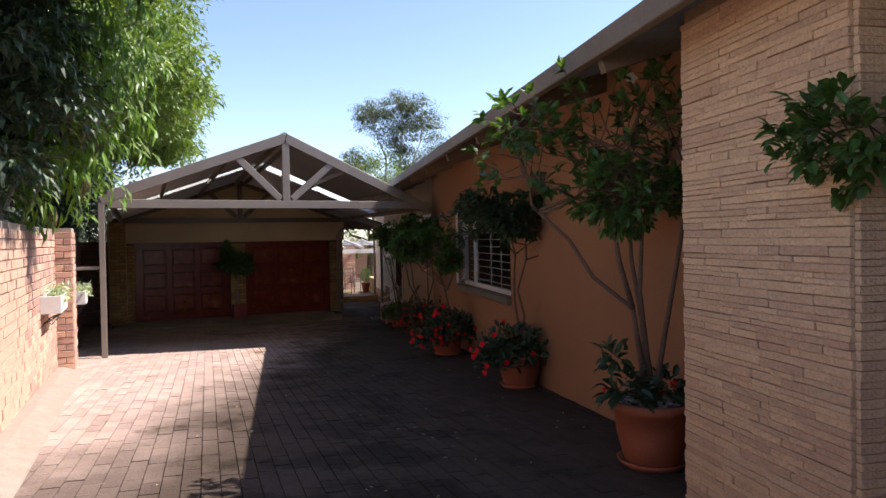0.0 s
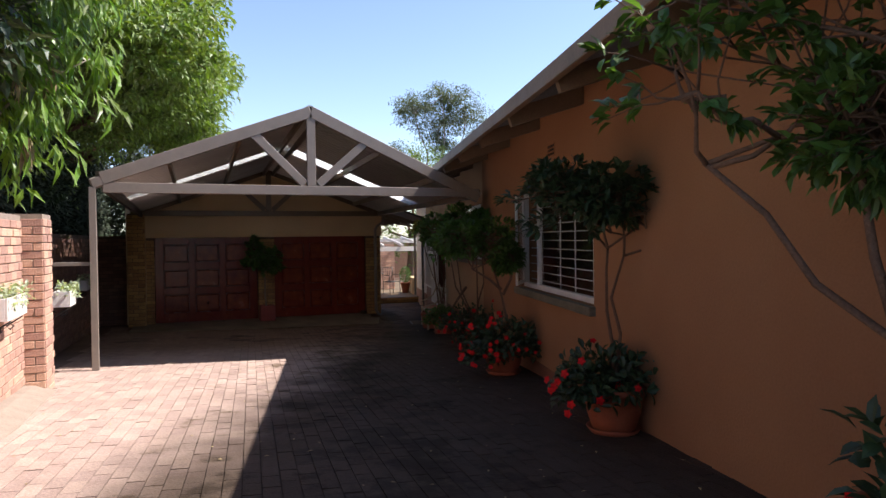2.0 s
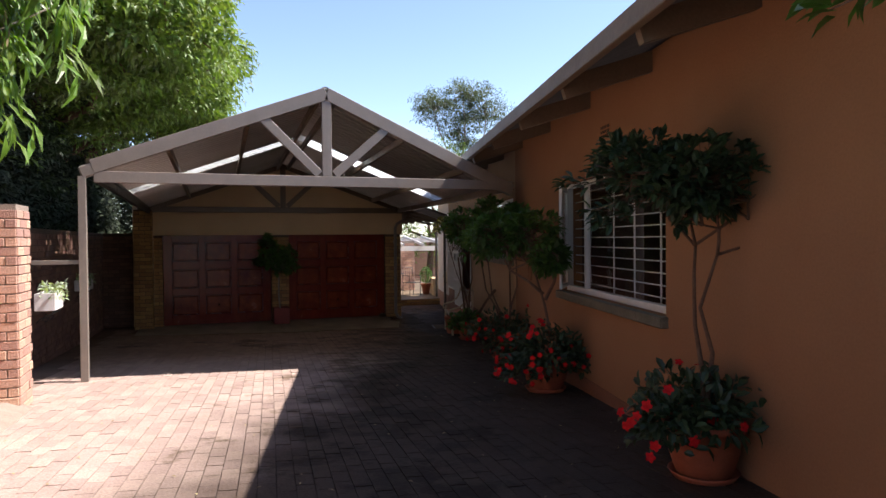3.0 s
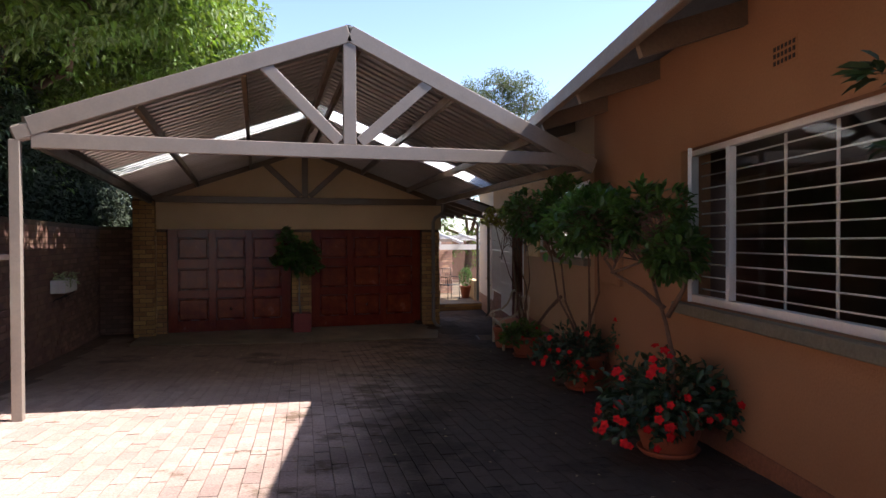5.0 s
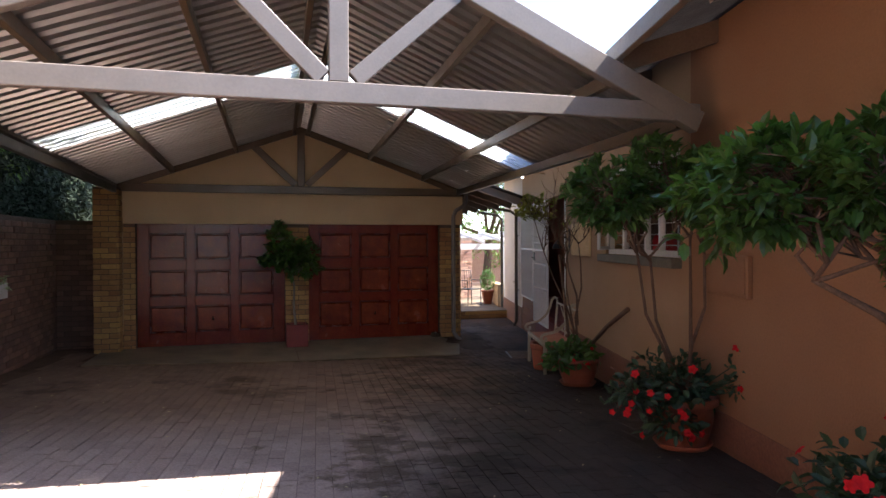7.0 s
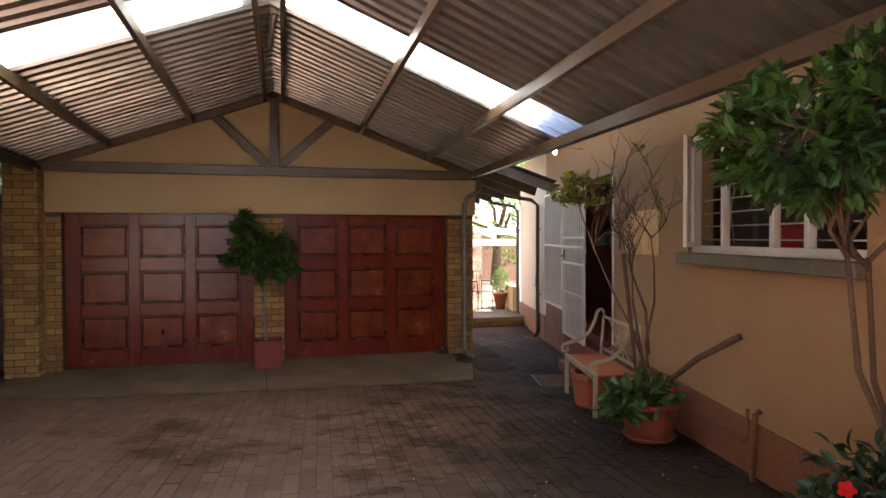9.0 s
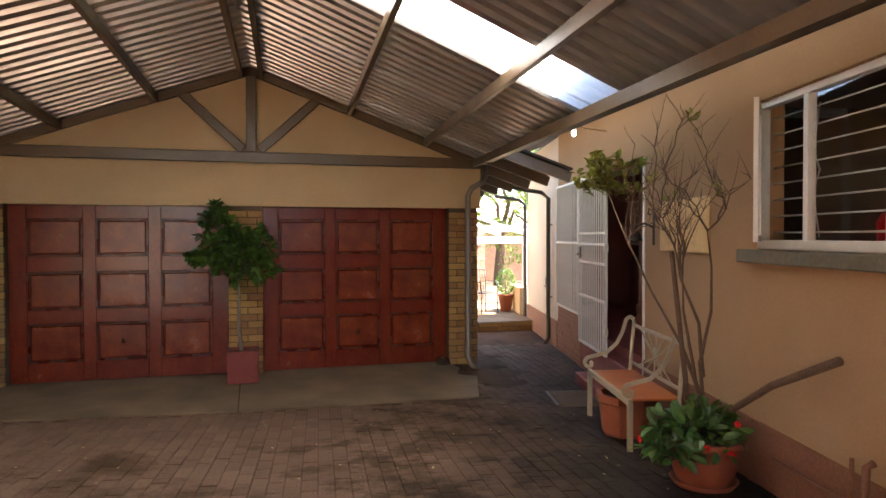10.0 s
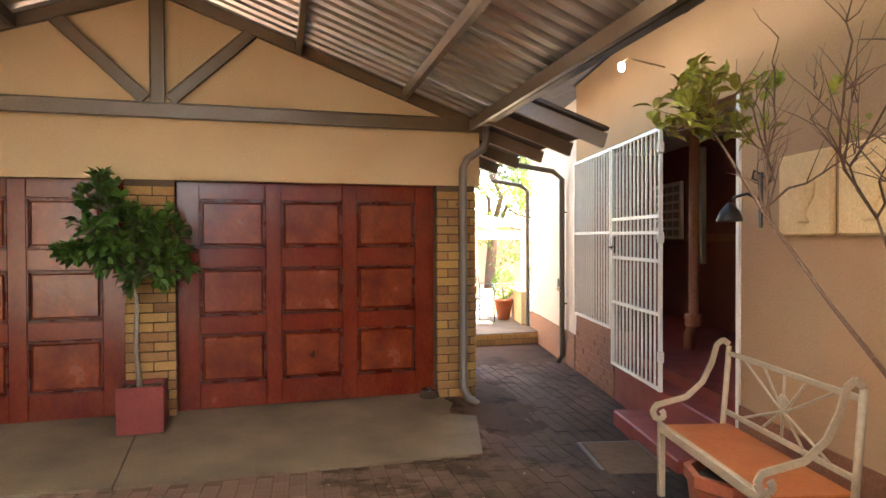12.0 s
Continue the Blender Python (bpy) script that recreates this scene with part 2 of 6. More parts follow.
M_redwall = material("dark red wall paint", (0.16, 0.045, 0.03), 0.7, var=0.1, scale=2, grain=50, bump=0.1)
M_plinth = material("brown plinth paint", (0.20, 0.075, 0.04), 0.75, var=0.2, scale=5, grain=50, bump=0.3, other=(0.26, 0.12, 0.06))
# dark brown stands in for the dimness inside the rooms
M_dark = material("dim room tone", (0.13, 0.075, 0.05), 0.9, var=0.1, bump=0)
M_hole = material("vent shadow", (0.03, 0.022, 0.018), 0.9, var=0.1, bump=0)
M_curtain = material("net curtain", (0.35, 0.33, 0.3), 0.9, var=0.1, bump=0)
M_slate = material("green slate sill", (0.16, 0.14, 0.10), 0.6, var=0.2, scale=5, grain=40, bump=0.2, other=(0.10, 0.10, 0.07))
M_plaque = material("sandstone plaque", (0.78, 0.56, 0.28), 0.8, var=0.12, scale=9, grain=60, bump=0.3, other=(0.62, 0.42, 0.2))
M_mat = material("coir mat", (0.14, 0.085, 0.045), 0.95, var=0.3, scale=15, grain=150, bump=0.6)
M_pebble = material("pebbles", (0.3, 0.27, 0.24), 0.8, var=0.2, scale=20, grain=60, bump=0.2, island=0.4)
M_litter = material("fallen leaves", (0.35, 0.27, 0.14), 0.8, var=0.2, bump=0, island=0.5)

M_glass = bpy.data.materials.new("window glass")
M_glass.use_nodes = True
gn = M_glass.node_tree
for node in list(gn.nodes):
    if node.type != "OUTPUT_MATERIAL":
        gn.nodes.remove(node)
g_t = gn.nodes.new("ShaderNodeBsdfTransparent")
g_g = gn.nodes.new("ShaderNodeBsdfGlossy")
g_g.inputs["Roughness"].default_value = 0.02
g_w = gn.nodes.new("ShaderNodeLayerWeight")
g_p = gn.nodes.new("ShaderNodeMath")
g_p.operation = "POWER"
g_p.inputs[1].default_value = 4.0
gn.links.new(g_w.outputs["Facing"], g_p.inputs[0])
g_f = gn.nodes.new("ShaderNodeMath")
g_f.operation = "MULTIPLY_ADD"
g_f.inputs[1].default_value = 0.55
g_f.inputs[2].default_value = 0.035
gn.links.new(g_p.outputs[0], g_f.inputs[0])
g_m = gn.nodes.new("ShaderNodeMixShader")
gn.links.new(g_f.outputs[0], g_m.inputs[0])
gn.links.new(g_t.outputs[0], g_m.inputs[1])
gn.links.new(g_g.outputs[0], g_m.inputs[2])
gn.links.new(g_m.outputs[0], [n for n in gn.nodes if n.type == "OUTPUT_MATERIAL"][0].inputs[0])

M_sheet_clear = bpy.data.materials.new("translucent roof sheet")
M_sheet_clear.use_nodes = True
gn = M_sheet_clear.node_tree
bs = gn.nodes["Principled BSDF"]
bs.inputs["Base Color"].default_value = (0.8, 0.82, 0.82, 1)
bs.inputs["Roughness"].default_value = 0.4
g_t = gn.nodes.new("ShaderNodeBsdfTranslucent")
g_t.inputs[0].default_value = (0.86, 0.88, 0.88, 1)
g_m = gn.nodes.new("ShaderNodeMixShader")
g_m.inputs[0].default_value = 0.8
grime = gn.nodes.new("ShaderNodeTexNoise")
grime.inputs["Scale"].default_value = 1.6
grime.inputs["Detail"].default_value = 7
grime_geo = gn.nodes.new("ShaderNodeNewGeometry")
grime_map = gn.nodes.new("ShaderNodeMapping")
grime_map.inputs["Scale"].default_value = (0.7, 3.0, 0.7)
gn.links.new(grime_geo.outputs["Position"], grime_map.inputs[0])
gn.links.new(grime_map.outputs[0], grime.inputs[0])
grime_ramp = gn.nodes.new("ShaderNodeMapRange")
grime_ramp.inputs["From Min"].default_value, grime_ramp.inputs["From Max"].default_value = 0.54, 0.68
gn.links.new(grime.outputs["Fac"], grime_ramp.inputs["Value"])
for socket, clean, dirty in ((g_t.inputs[0], (0.86, 0.88, 0.88, 1), (0.42, 0.40, 0.35, 1)), (bs.inputs["Base Color"], (0.8, 0.82, 0.82, 1), (0.35, 0.33, 0.28, 1))):
    tint = gn.nodes.new("ShaderNodeMix")
    tint.data_type = "RGBA"
    tint.inputs[6].default_value, tint.inputs[7].default_value = clean, dirty
    gn.links.new(grime_ramp.outputs[0], tint.inputs[0])
    gn.links.new(tint.outputs[2], socket)
gn.links.new(bs.outputs[0], g_m.inputs[1])
gn.links.new(g_t.outputs[0], g_m.inputs[2])
gn.links.new(g_m.outputs[0], gn.nodes["Material Output"].inputs[0])


# ---- building helpers ----
def mesh_from(bm, name, mat, smooth=False):
    me = bpy.data.meshes.new(name)
    bmesh.ops.recalc_face_normals(bm, faces=bm.faces)
    bm.to_mesh(me)
    bm.free()
    me.materials.append(mat)
    if smooth:
        for p in me.polygons:
            p.use_smooth = True
    return me


def part(name, bm, mat, parent=None, label="", smooth=False, at=None):
    ob = new(name, mesh_from(bm, name, mat, smooth))
    if at is not None:
        ob.matrix_world = at
    if parent is not None:
        ob.parent = parent
    return tagged(ob, label)


def thing(name, m, label, category, group="", kind=""):
    ob = new(name)
    ob.empty_display_size = 0.1
    ob.matrix_world = m
    return tagged(ob, label, category, group, kind)


def structure(name, bm, mat, label, category, at=None, smooth=False):
    ob = part(name, bm, mat, None, label, smooth, at)
    return tagged(ob, "", category, "", "structure")


def box(bm, lo, hi, bevel=0.0, m=None):
    r = bmesh.ops.create_cube(bm, size=1.0)
    vs = r["verts"]
    for v in vs:
        v.co = Vector([lo[i] + (v.co[i] + 0.5) * (hi[i] - lo[i]) for i in range(3)])
    if bevel:
        es = list({e for v in vs for e in v.link_edges})
        r2 = bmesh.ops.bevel(bm, geom=es, offset=bevel, segments=1, affect="EDGES")
        vs = list({v for f in r2["faces"] for v in f.verts} | {v for v in vs if v.is_valid})
    if m is not None:
        bmesh.ops.transform(bm, matrix=m, verts=[v for v in vs if v.is_valid])
    return bm


def boxm(lo, hi, bevel=0.0, m=None):
    return box(bmesh.new(), lo, hi, bevel, m)


def beam(bm, a, b, w, h, up=(0, 0, 1), bevel=0.0):
    a, b, up = Vector(a), Vector(b), Vector(up)
    z = (b - a)
    ln = z.length
    z.normalize()
    x = up.cross(z)
    if x.length < 1e-4:
        x = Vector((1, 0, 0))
    x.normalize()
    y = z.cross(x)
    m = Matrix.Translation(a) @ Matrix((x, y, z)).transposed().to_4x4()
    return box(bm, (-w / 2, -h / 2, 0), (w / 2, h / 2, ln), bevel, m)


def tube(bm, pts, radii, n=8, cap=True):
    pts = [Vector(p) for p in pts]
    if not hasattr(radii, "__len__"):
        radii = [radii] * len(pts)
    rings = []
    side = None
    for i, p in enumerate(pts):
        t = (pts[min(i + 1, len(pts) - 1)] - pts[max(i - 1, 0)]).normalized()
        if side is None:
            side = t.orthogonal().normalized()
        else:
            side = (side - t * side.dot(t)).normalized()
        o = t.cross(side)
        rings.append([bm.verts.new(p + (side * math.cos(6.28318 * k / n) + o * math.sin(6.28318 * k / n)) * radii[i]) for k in range(n)])
    for r0, r1 in zip(rings, rings[1:]):
        for k in range(n):
            bm.faces.new((r0[k], r0[(k + 1) % n], r1[(k + 1) % n], r1[k]))
    if cap:
        bm.faces.new(rings[0][::-1])
        bm.faces.new(rings[-1])
    return bm


def lathe(bm, profile, n=28, center=(0, 0, 0), sides_flat=False):
    c = Vector(center)
    rings = []
    for r, z in profile:
        rings.append([bm.verts.new(c + Vector((r * math.cos(6.28318 * k / n), r * math.sin(6.28318 * k / n), z))) for k in range(n)])
    for r0, r1 in zip(rings, rings[1:]):
        for k in range(n):
            bm.faces.new((r0[k], r0[(k + 1) % n], r1[(k + 1) % n], r1[k]))
    bm.faces.new(rings[0][::-1])
    bm.faces.new(rings[-1])
    return bm

# ---- ground ----
def ground_mesh(xs, ys, dz):
    bm = bmesh.new()
    xs = sorted(xs)
    grid = [[bm.verts.new((x, y, ground_z(max(-12, min(6, x)), max(-26, min(2, y))) + dz)) for x in xs] for y in ys]
    for j in range(len(ys) - 1):
        for i in range(len(xs) - 1):
            bm.faces.new((grid[j][i], grid[j][i + 1], grid[j + 1][i + 1], grid[j + 1][i]))
    return bm


structure("ground", ground_mesh([-400, -60, -12] + [-8 + i for i in range(13)] + [12, 60, 400, -2.7], [-400, -60, -26] + [-22 + i for i in range(20)] + [-1.55, -1, -0.5, 0, 2, 8, 30, 400], -0.009), M_joint, "dusty ground under and around the brick driveway", "ground")

# concrete apron in front of the garage doors, two slabs with a joint
def apron_edge(y):
    return 0.38 + 0.31 * min(0.0, y)


for x0, x1 in ((-5.75, -2.705), (-2.69, None)):
    bm = bmesh.new()
    n = 8
    top = []
    for i in range(n + 1):
        row = []
        yf = -1.55
        for k in range(5):
            y = yf + (0.25 - yf) * k / 4
            x = x0 + ((apron_edge(y) if x1 is None else x1) - x0) * i / n
            row.append(bm.verts.new((x, y, ground_z(x, min(y, 0)) + 0.012)))
        top.append(row)
    for i in range(n):
        for k in range(4):
            bm.faces.new((top[i][k], top[i + 1][k], top[i + 1][k + 1], top[i][k + 1]))
    ex = bmesh.ops.extrude_face_region(bm, geom=bm.faces[:])
    for v in ex["geom"]:
        if isinstance(v, bmesh.types.BMVert):
            v.co.z -= 0.1
    structure("apron", bm, M_concrete, "stained concrete apron slab before the garage doors", "pavement")

# ---- garage ----
def garage_wall():
    bm = bmesh.new()
    box(bm, (-5.47, 0.0, 2.1), (0.45, 0.22, 2.72))
    # gable above the lintel
    for y0, y1 in ((0.0, 0.22),):
        a = [bm.verts.new((x, y0, z)) for x, z in ((-5.47, 2.72), (0.45, 2.72), (0.47, 2.775), (-2.55, 3.865), (-5.5, 2.795))]
        b = [bm.verts.new((x, y1, z)) for x, z in ((-5.47, 2.72), (0.45, 2.72), (0.47, 2.775), (-2.55, 3.865), (-5.5, 2.795))]
        bm.faces.new(a)
        bm.faces.new(b[::-1])
        for i in range(5):
            bm.faces.new((a[i], b[i], b[(i + 1) % 5], a[(i + 1) % 5]))
    return bm


structure("wall_garage", garage_wall(), M_plaster_pale, "beige plastered lintel and gable above the garage doors", "wall")
bm = bmesh.new()
box(bm, (-5.9, 5.9, -0.1), (0.40, 6.0, 3.0))
box(bm, (-5.9, 0.24, -0.1), (-5.8, 5.9, 3.0))
box(bm, (0.20, 0.62, -0.1), (0.40, 5.9, 2.9))
structure("wall_garage_side", bm, M_plaster_pale, "plastered side and back walls of the garage", "wall")


def garage_door(x0, x1):
    w = x1 - x0
    t = thing("garage_door", Matrix.Translation((x0, 0.14, 0.0)), "varnished reddish brown timber garage door with nine raised panels, closed", "garage door", "garage doors")
    leaf = part("door_leaf", boxm((0.0, 0.02, 0.01), (w, 0.05, 2.12)), M_door, t)
    # stiles and rails stand proud, panels sit between them
    xs = [(0.0, 0.19), (0.78, 0.92), (1.50, 1.64), (w - 0.19, w)]
    for a, b in xs:
        part("stile", boxm((a, -0.015, 0.01), (b, 0.02, 2.12), 0.004), M_door, t)
    px = [(0.19, 0.78), (0.92, 1.50), (1.64, w - 0.19)]
    for a, b in px:
        for z0, z1 in ((0.01, 0.24), (0.70, 0.86), (1.31, 1.49), (1.94, 2.12)):
            part("rail", boxm((a, -0.011, z0), (b, 0.02, z1), 0.004), M_door, t)
    for a, b in px:
        for z0, z1 in ((0.24, 0.70), (0.86, 1.31), (1.49, 1.94)):
            field = part("panel", boxm((a + 0.03, -0.004, z0 + 0.03), (b - 0.03, 0.02, z1 - 0.03), 0.014), M_door_panel, t)
            bm = bmesh.new()
            for lo, hi in (((a, -0.017, z0), (b, 0.012, z0 + 0.02)), ((a, -0.017, z1 - 0.02), (b, 0.012, z1)), ((a, -0.017, z0 + 0.02), (a + 0.02, 0.012, z1 - 0.02)), ((b - 0.02, -0.017, z0 + 0.02), (b, 0.012, z1 - 0.02))):
                box(bm, lo, hi, 0.005)
            part("bead", bm, M_door_bead, field, "dark moulded bead round the panel")
    bm = bmesh.new()
    lathe(bm, [(0.02, 0), (0.022, 0.006), (0.012, 0.014)], 12)
    tube(bm, [(0, 0, 0.012), (0.002, 0, 0.035), (0, 0.035, 0.045), (0, 0.05, 0.045)], 0.007, 6)
    bmesh.ops.transform(bm, matrix=pose(w / 2, -0.003, 0.46, 90), verts=bm.verts)
    part("door_handle", bm, M_steel, leaf, "small bright metal handle", True)
    return t


garage_door(-5.26, -2.84)
garage_door(-2.42, 0.0)


# ---- carport ----
def roof_profile(y):
    k = (y + 7.82) / 7.82
    return (-5.62 + 0.05 * k, 2.93 - 0.13 * k), (-2.87 + 0.32 * k, 3.96 - 0.08 * k), (-0.20 + 0.68 * k, 2.745 + 0.045 * k)


def roof_point(side, s, y, dz=0.0):
    l, a, r = roof_profile(y)
    e = l if side == "L" else r
    return Vector((a[0] + (e[0] - a[0]) * s, y, a[1] + (e[1] - a[1]) * s + dz))


def lips(parent, p0, p1, width, depth, mat):
    """Folded edges of a steel channel, standing forward along both sides of a member."""
    along = (p1 - p0).normalized()
    side = Vector((along.z, 0, -along.x))
    for sg in (-1, 1):
        bm = bmesh.new()
        shift = side * sg * (width / 2 - 0.007) + Vector((0, -depth * 0.5 - 0.006, 0))
        beam(bm, p0 + along * 0.03 + shift, p1 - along * 0.03 + shift, 0.013, 0.02, (0, 1, 0), 0.003)
        part("lip", bm, mat, parent)


def truss(y, depth, back, m):
    l, a, r = roof_profile(y)
    t = thing("roof_truss", Matrix.Translation((0, y, 0)), m[1], "roof truss", "carport trusses")
    rw = 0.085
    al, aa, ar = Vector((l[0] - 0.0, 0, l[1] - rw)), Vector((a[0], 0, a[1] - rw * 1.02)), Vector((r[0], 0, r[1] - rw))
    cz = 2.73 if not back else 2.70
    for nm, p0, p1, ww in (("rafter", al, aa, 0.165), ("rafter", ar, aa, 0.165)):
        bm = bmesh.new()
        beam(bm, p0, p1, ww, depth, (0, 1, 0), 0.006)
        part(nm, bm, m[0], t)
    bm = bmesh.new()
    beam(bm, (l[0] + (0.02 if not back else -0.2), 0, cz), (r[0] + (0.0 if not back else 0.0), 0, cz), 0.135, depth * 0.9, (0, 1, 0), 0.006)
    part("tie_beam", bm, m[0], t)
    bm = bmesh.new()
    beam(bm, (a[0], 0, cz + 0.068), (a[0], 0, a[1] - 0.17), 0.125, depth * 0.85, (0, 1, 0), 0.005)
    part("king_post", bm, m[0], t)
    for sx, sd in ((-0.80, "L"), (0.80, "R")):
        e = l if sd == "L" else r
        zz = a[1] + (e[1] - a[1]) * abs(sx) / abs(e[0] - a[0]) - 0.17
        bm = bmesh.new()
        beam(bm, (a[0] + math.copysign(0.10, sx), 0, cz + 0.09), (a[0] + sx, 0, zz + 0.02), 0.115, depth * 0.8, (0, 1, 0), 0.005)
        br = part("brace", bm, m[0], t)
        if back:
            p0, p1 = Vector((a[0] + math.copysign(0.10, sx), 0, cz + 0.09)), Vector((a[0] + sx, 0, zz + 0.02))
            lips(br, p0, p1, 0.115, depth, m[0])
    if back:
        lips(t.children[2], Vector((l[0] - 0.2, 0, cz)), Vector((r[0], 0, cz)), 0.135, depth, m[0])
        lips(t.children[3], Vector((a[0], 0, cz + 0.068)), Vector((a[0], 0, a[1] - 0.17)), 0.125, depth, m[0])
    return t


truss(-7.82, 0.09, False, (M_taupe, "taupe painted steel gable truss across the carport front"))
truss(-0.045, 0.05, True, (M_brown, "olive brown painted truss fixed flat on the gable"))
# post and side bar
t = thing("carport_post", Matrix.Translation((-5.725, -7.82, ground_z(-5.725, -7.82))), "square taupe steel post holding the carport roof", "post")
part("shaft", boxm((-0.042, -0.042, 0), (0.042, 0.042, 2.40), 0.004), M_taupe, t)
bm = bmesh.new()
beam(bm, (-0.02, 0, 2.435), (0.24, 0, 2.535), 0.15, 0.086, (0, 1, 0), 0.02)
part("bracket", bm, M_taupe, t)
t = thing("side_rail", Matrix.Translation((-5.98, -7.82, 1.735)), "short painted steel rail from the post to the brick wall", "rail")
part("bar", boxm((-0.27, -0.02, -0.025), (0.21, 0.02, 0.025), 0.003), M_taupe, t)

# purlins
for sd, ss in (("L", (0.04, 0.36, 0.70)), ("R", (0.04, 0.40, 0.73))):
    for s in ss:
        bm = bmesh.new()
        a, b = roof_point(sd, s, -7.78, -0.13), roof_point(sd, s, -0.07, -0.13)
        beam(bm, a, b, 0.05, 0.10, (0, 0, 1), 0.003)
        tagged(part("purlin", bm, M_brown, None, "dark brown steel purlin under the carport sheeting"), "", "purlin", "carport purlins")


# corrugated sheets laid down the slope, one translucent on each side
def sheet(sd, y0, y1, s0=0.0, s1=1.03, lift=0.0):
    bm = bmesh.new()
    # ribbed profile: flat pans between raised ribs with steep flanks
    pitch, rise, ns = 0.18, 0.048, 3
    steps = ((0.0, 0.0), (0.085, 0.0), (0.10, rise), (0.164, rise), (0.18, 0.0))
    ys = {y0, y1}
    for k in range(int(y0 / pitch) - 2, int(y1 / pitch) + 2):
        for f, _ in steps[:-1]:
            if y0 < k * pitch + f < y1:
                ys.add(k * pitch + f)
    ys = sorted(ys)
    n = len(ys) - 1
    rows = []
    for y in ys:
        f = (y + 1e-6) % pitch
        dz = 0.0
        for (f0, d0), (f1, d1) in zip(steps, steps[1:]):
            if f0 <= f <= f1:
                dz = d0 + (d1 - d0) * (f - f0) / (f1 - f0)
        rows.append([bm.verts.new(roof_point(sd, s0 + (s1 - s0) * j / ns, y, dz + lift - 0.03)) for j in range(ns + 1)])
    for i in range(n):
        for j in range(ns):
            bm.faces.new((rows[i][j], rows[i + 1][j], rows[i + 1][j + 1], rows[i][j + 1]))
    return bm


t = thing("carport_roof", Matrix.Translation((0, 0, 0)), "gabled carport roof of corrugated galvanised sheets with translucent strips", "roof")
cuts = [-7.80, -7.14, -6.38, -5.70, -5.04, -4.43, -3.62, -2.90, -2.14, -1.38, -0.70, 0.22]
for sd in ("L", "R"):
    for i, (y0, y1) in enumerate(zip(cuts, cuts[1:])):
        clear = i == 5
        part("clear_sheet" if clear else "sheet", sheet(sd, y0 - 0.02, y1 + 0.02, 0.0, 0.99, -0.04 + (0.004 if i % 2 else 0.0)), M_sheet_clear if clear else M_zinc, t, "translucent white sheet" if clear else "")
# unseen plates added to stop light leaking in over the gable
for sd in ("L", "R"):
    bm = bmesh.new()
    beam(bm, roof_point(sd, 0.0, 0.235, -0.02), roof_point(sd, 1.0, 0.235, -0.02), 0.32, 0.02, (0, 1, 0))
    part("flashing", bm, M_taupe_dark, t, "hidden dark plate closing the light gap between carport roof and gable")
bm = bmesh.new()
pts = []
for dx, dz in ((-0.16, -0.045), (-0.02, 0.035), (0.02, 0.035), (0.16, -0.045)):
    pts.append([bm.verts.new(Vector((roof_profile(y)[1][0] + dx, y, roof_profile(y)[1][1] + dz - 0.015))) for y in (-7.78, 0.0)])
for p, q in zip(pts, pts[1:]):
    bm.faces.new((p[0], q[0], q[1], p[1]))
bmesh.ops.solidify(bm, geom=bm.faces[:], thickness=0.004)
part("ridge_cap", bm, M_zinc, t)


def gutter(name, a, b, label, w=0.11, h=0.12):
    a, b = Vector(a), Vector(b)
    d = (b - a).normalized()
    s = d.cross(Vector((0, 0, 1))).normalized()
    prof = [(-w / 2, h / 2), (-w / 2, -h / 2 + 0.015), (-w / 2 + 0.02, -h / 2), (w / 2 - 0.02, -h / 2), (w / 2, -h / 2 + 0.015), (w / 2, h / 2), (w / 2 - 0.012, h / 2 + 0.006)]
    bm = bmesh.new()
    rows = [[bm.verts.new(p + s * x + Vector((0, 0, z))) for x, z in prof] for p in (a, b)]
    for i in range(len(prof) - 1):
        bm.faces.new((rows[0][i], rows[0][i + 1], rows[1][i + 1], rows[1][i]))
    bm.faces.new(rows[0])
    bm.faces.new(rows[1][::-1])
    bmesh.ops.solidify(bm, geom=[f for f in bm.faces if len(f.verts) == 4], thickness=0.003)
    return tagged(part(name, bm, M_brown, None, label), "", "gutter")


gutter("gutter", (-0.19, -7.75, 2.72), (0.49, -0.02, 2.755), "dark brown box gutter along the carport eave by the house")
gutter("gutter", (-5.64, -7.75, 2.89), (-5.58, -0.02, 2.765), "dark brown gutter along the carport eave by the garden wall")
bm = bmesh.new()
beam(bm, (-0.32, -7.76, 2.675), (0.34, -0.07, 2.70), 0.04, 0.10)
tagged(part("eave_beam", bm, M_brown, None, "olive brown eave beam carrying the carport edge"), "", "beam")
bm = bmesh.new()
beam(bm, (-5.6, -7.7, 2.74), (-5.52, -0.05, 2.64), 0.06, 0.10)
tagged(part("eave_beam", bm, M_taupe_dark, None, "dark brown eave beam over the garden wall side"), "", "beam")


# garage roof over the passage: rafter tails and sheeting
for y in (-0.95, -0.30, 0.36, 1.02, 1.68, 2.34):
    bm = bmesh.new()
    beam(bm, (0.40, y, 2.76), (1.32, y, 2.46), 0.05, 0.13)
    tagged(part("rafter_tail", bm, M_fascia if y > -0.9 else M_taupe, None, "dark timber rafter end over the side passage"), "", "rafter", "rafter ends")
bm = bmesh.new()
box(bm, (0.0, -1.05, 0.0), (0.95, 3.0, 0.03), 0, pose(0.40, 0, 2.835, 0, 18, 0))
structure("roof_passage", bm, M_timber_dark, "dark boarded eave above the side passage", "roof")
bm = bmesh.new()
for sgn, x1 in ((-1, -5.9), (1, 0.5)):
    vs = [bm.verts.new(c) for c in ((-2.6, 0.2, 3.98), (-2.6, 6.4, 3.98), (x1, 6.4, 2.86), (x1, 0.2, 2.86))]
    bm.faces.new(vs)
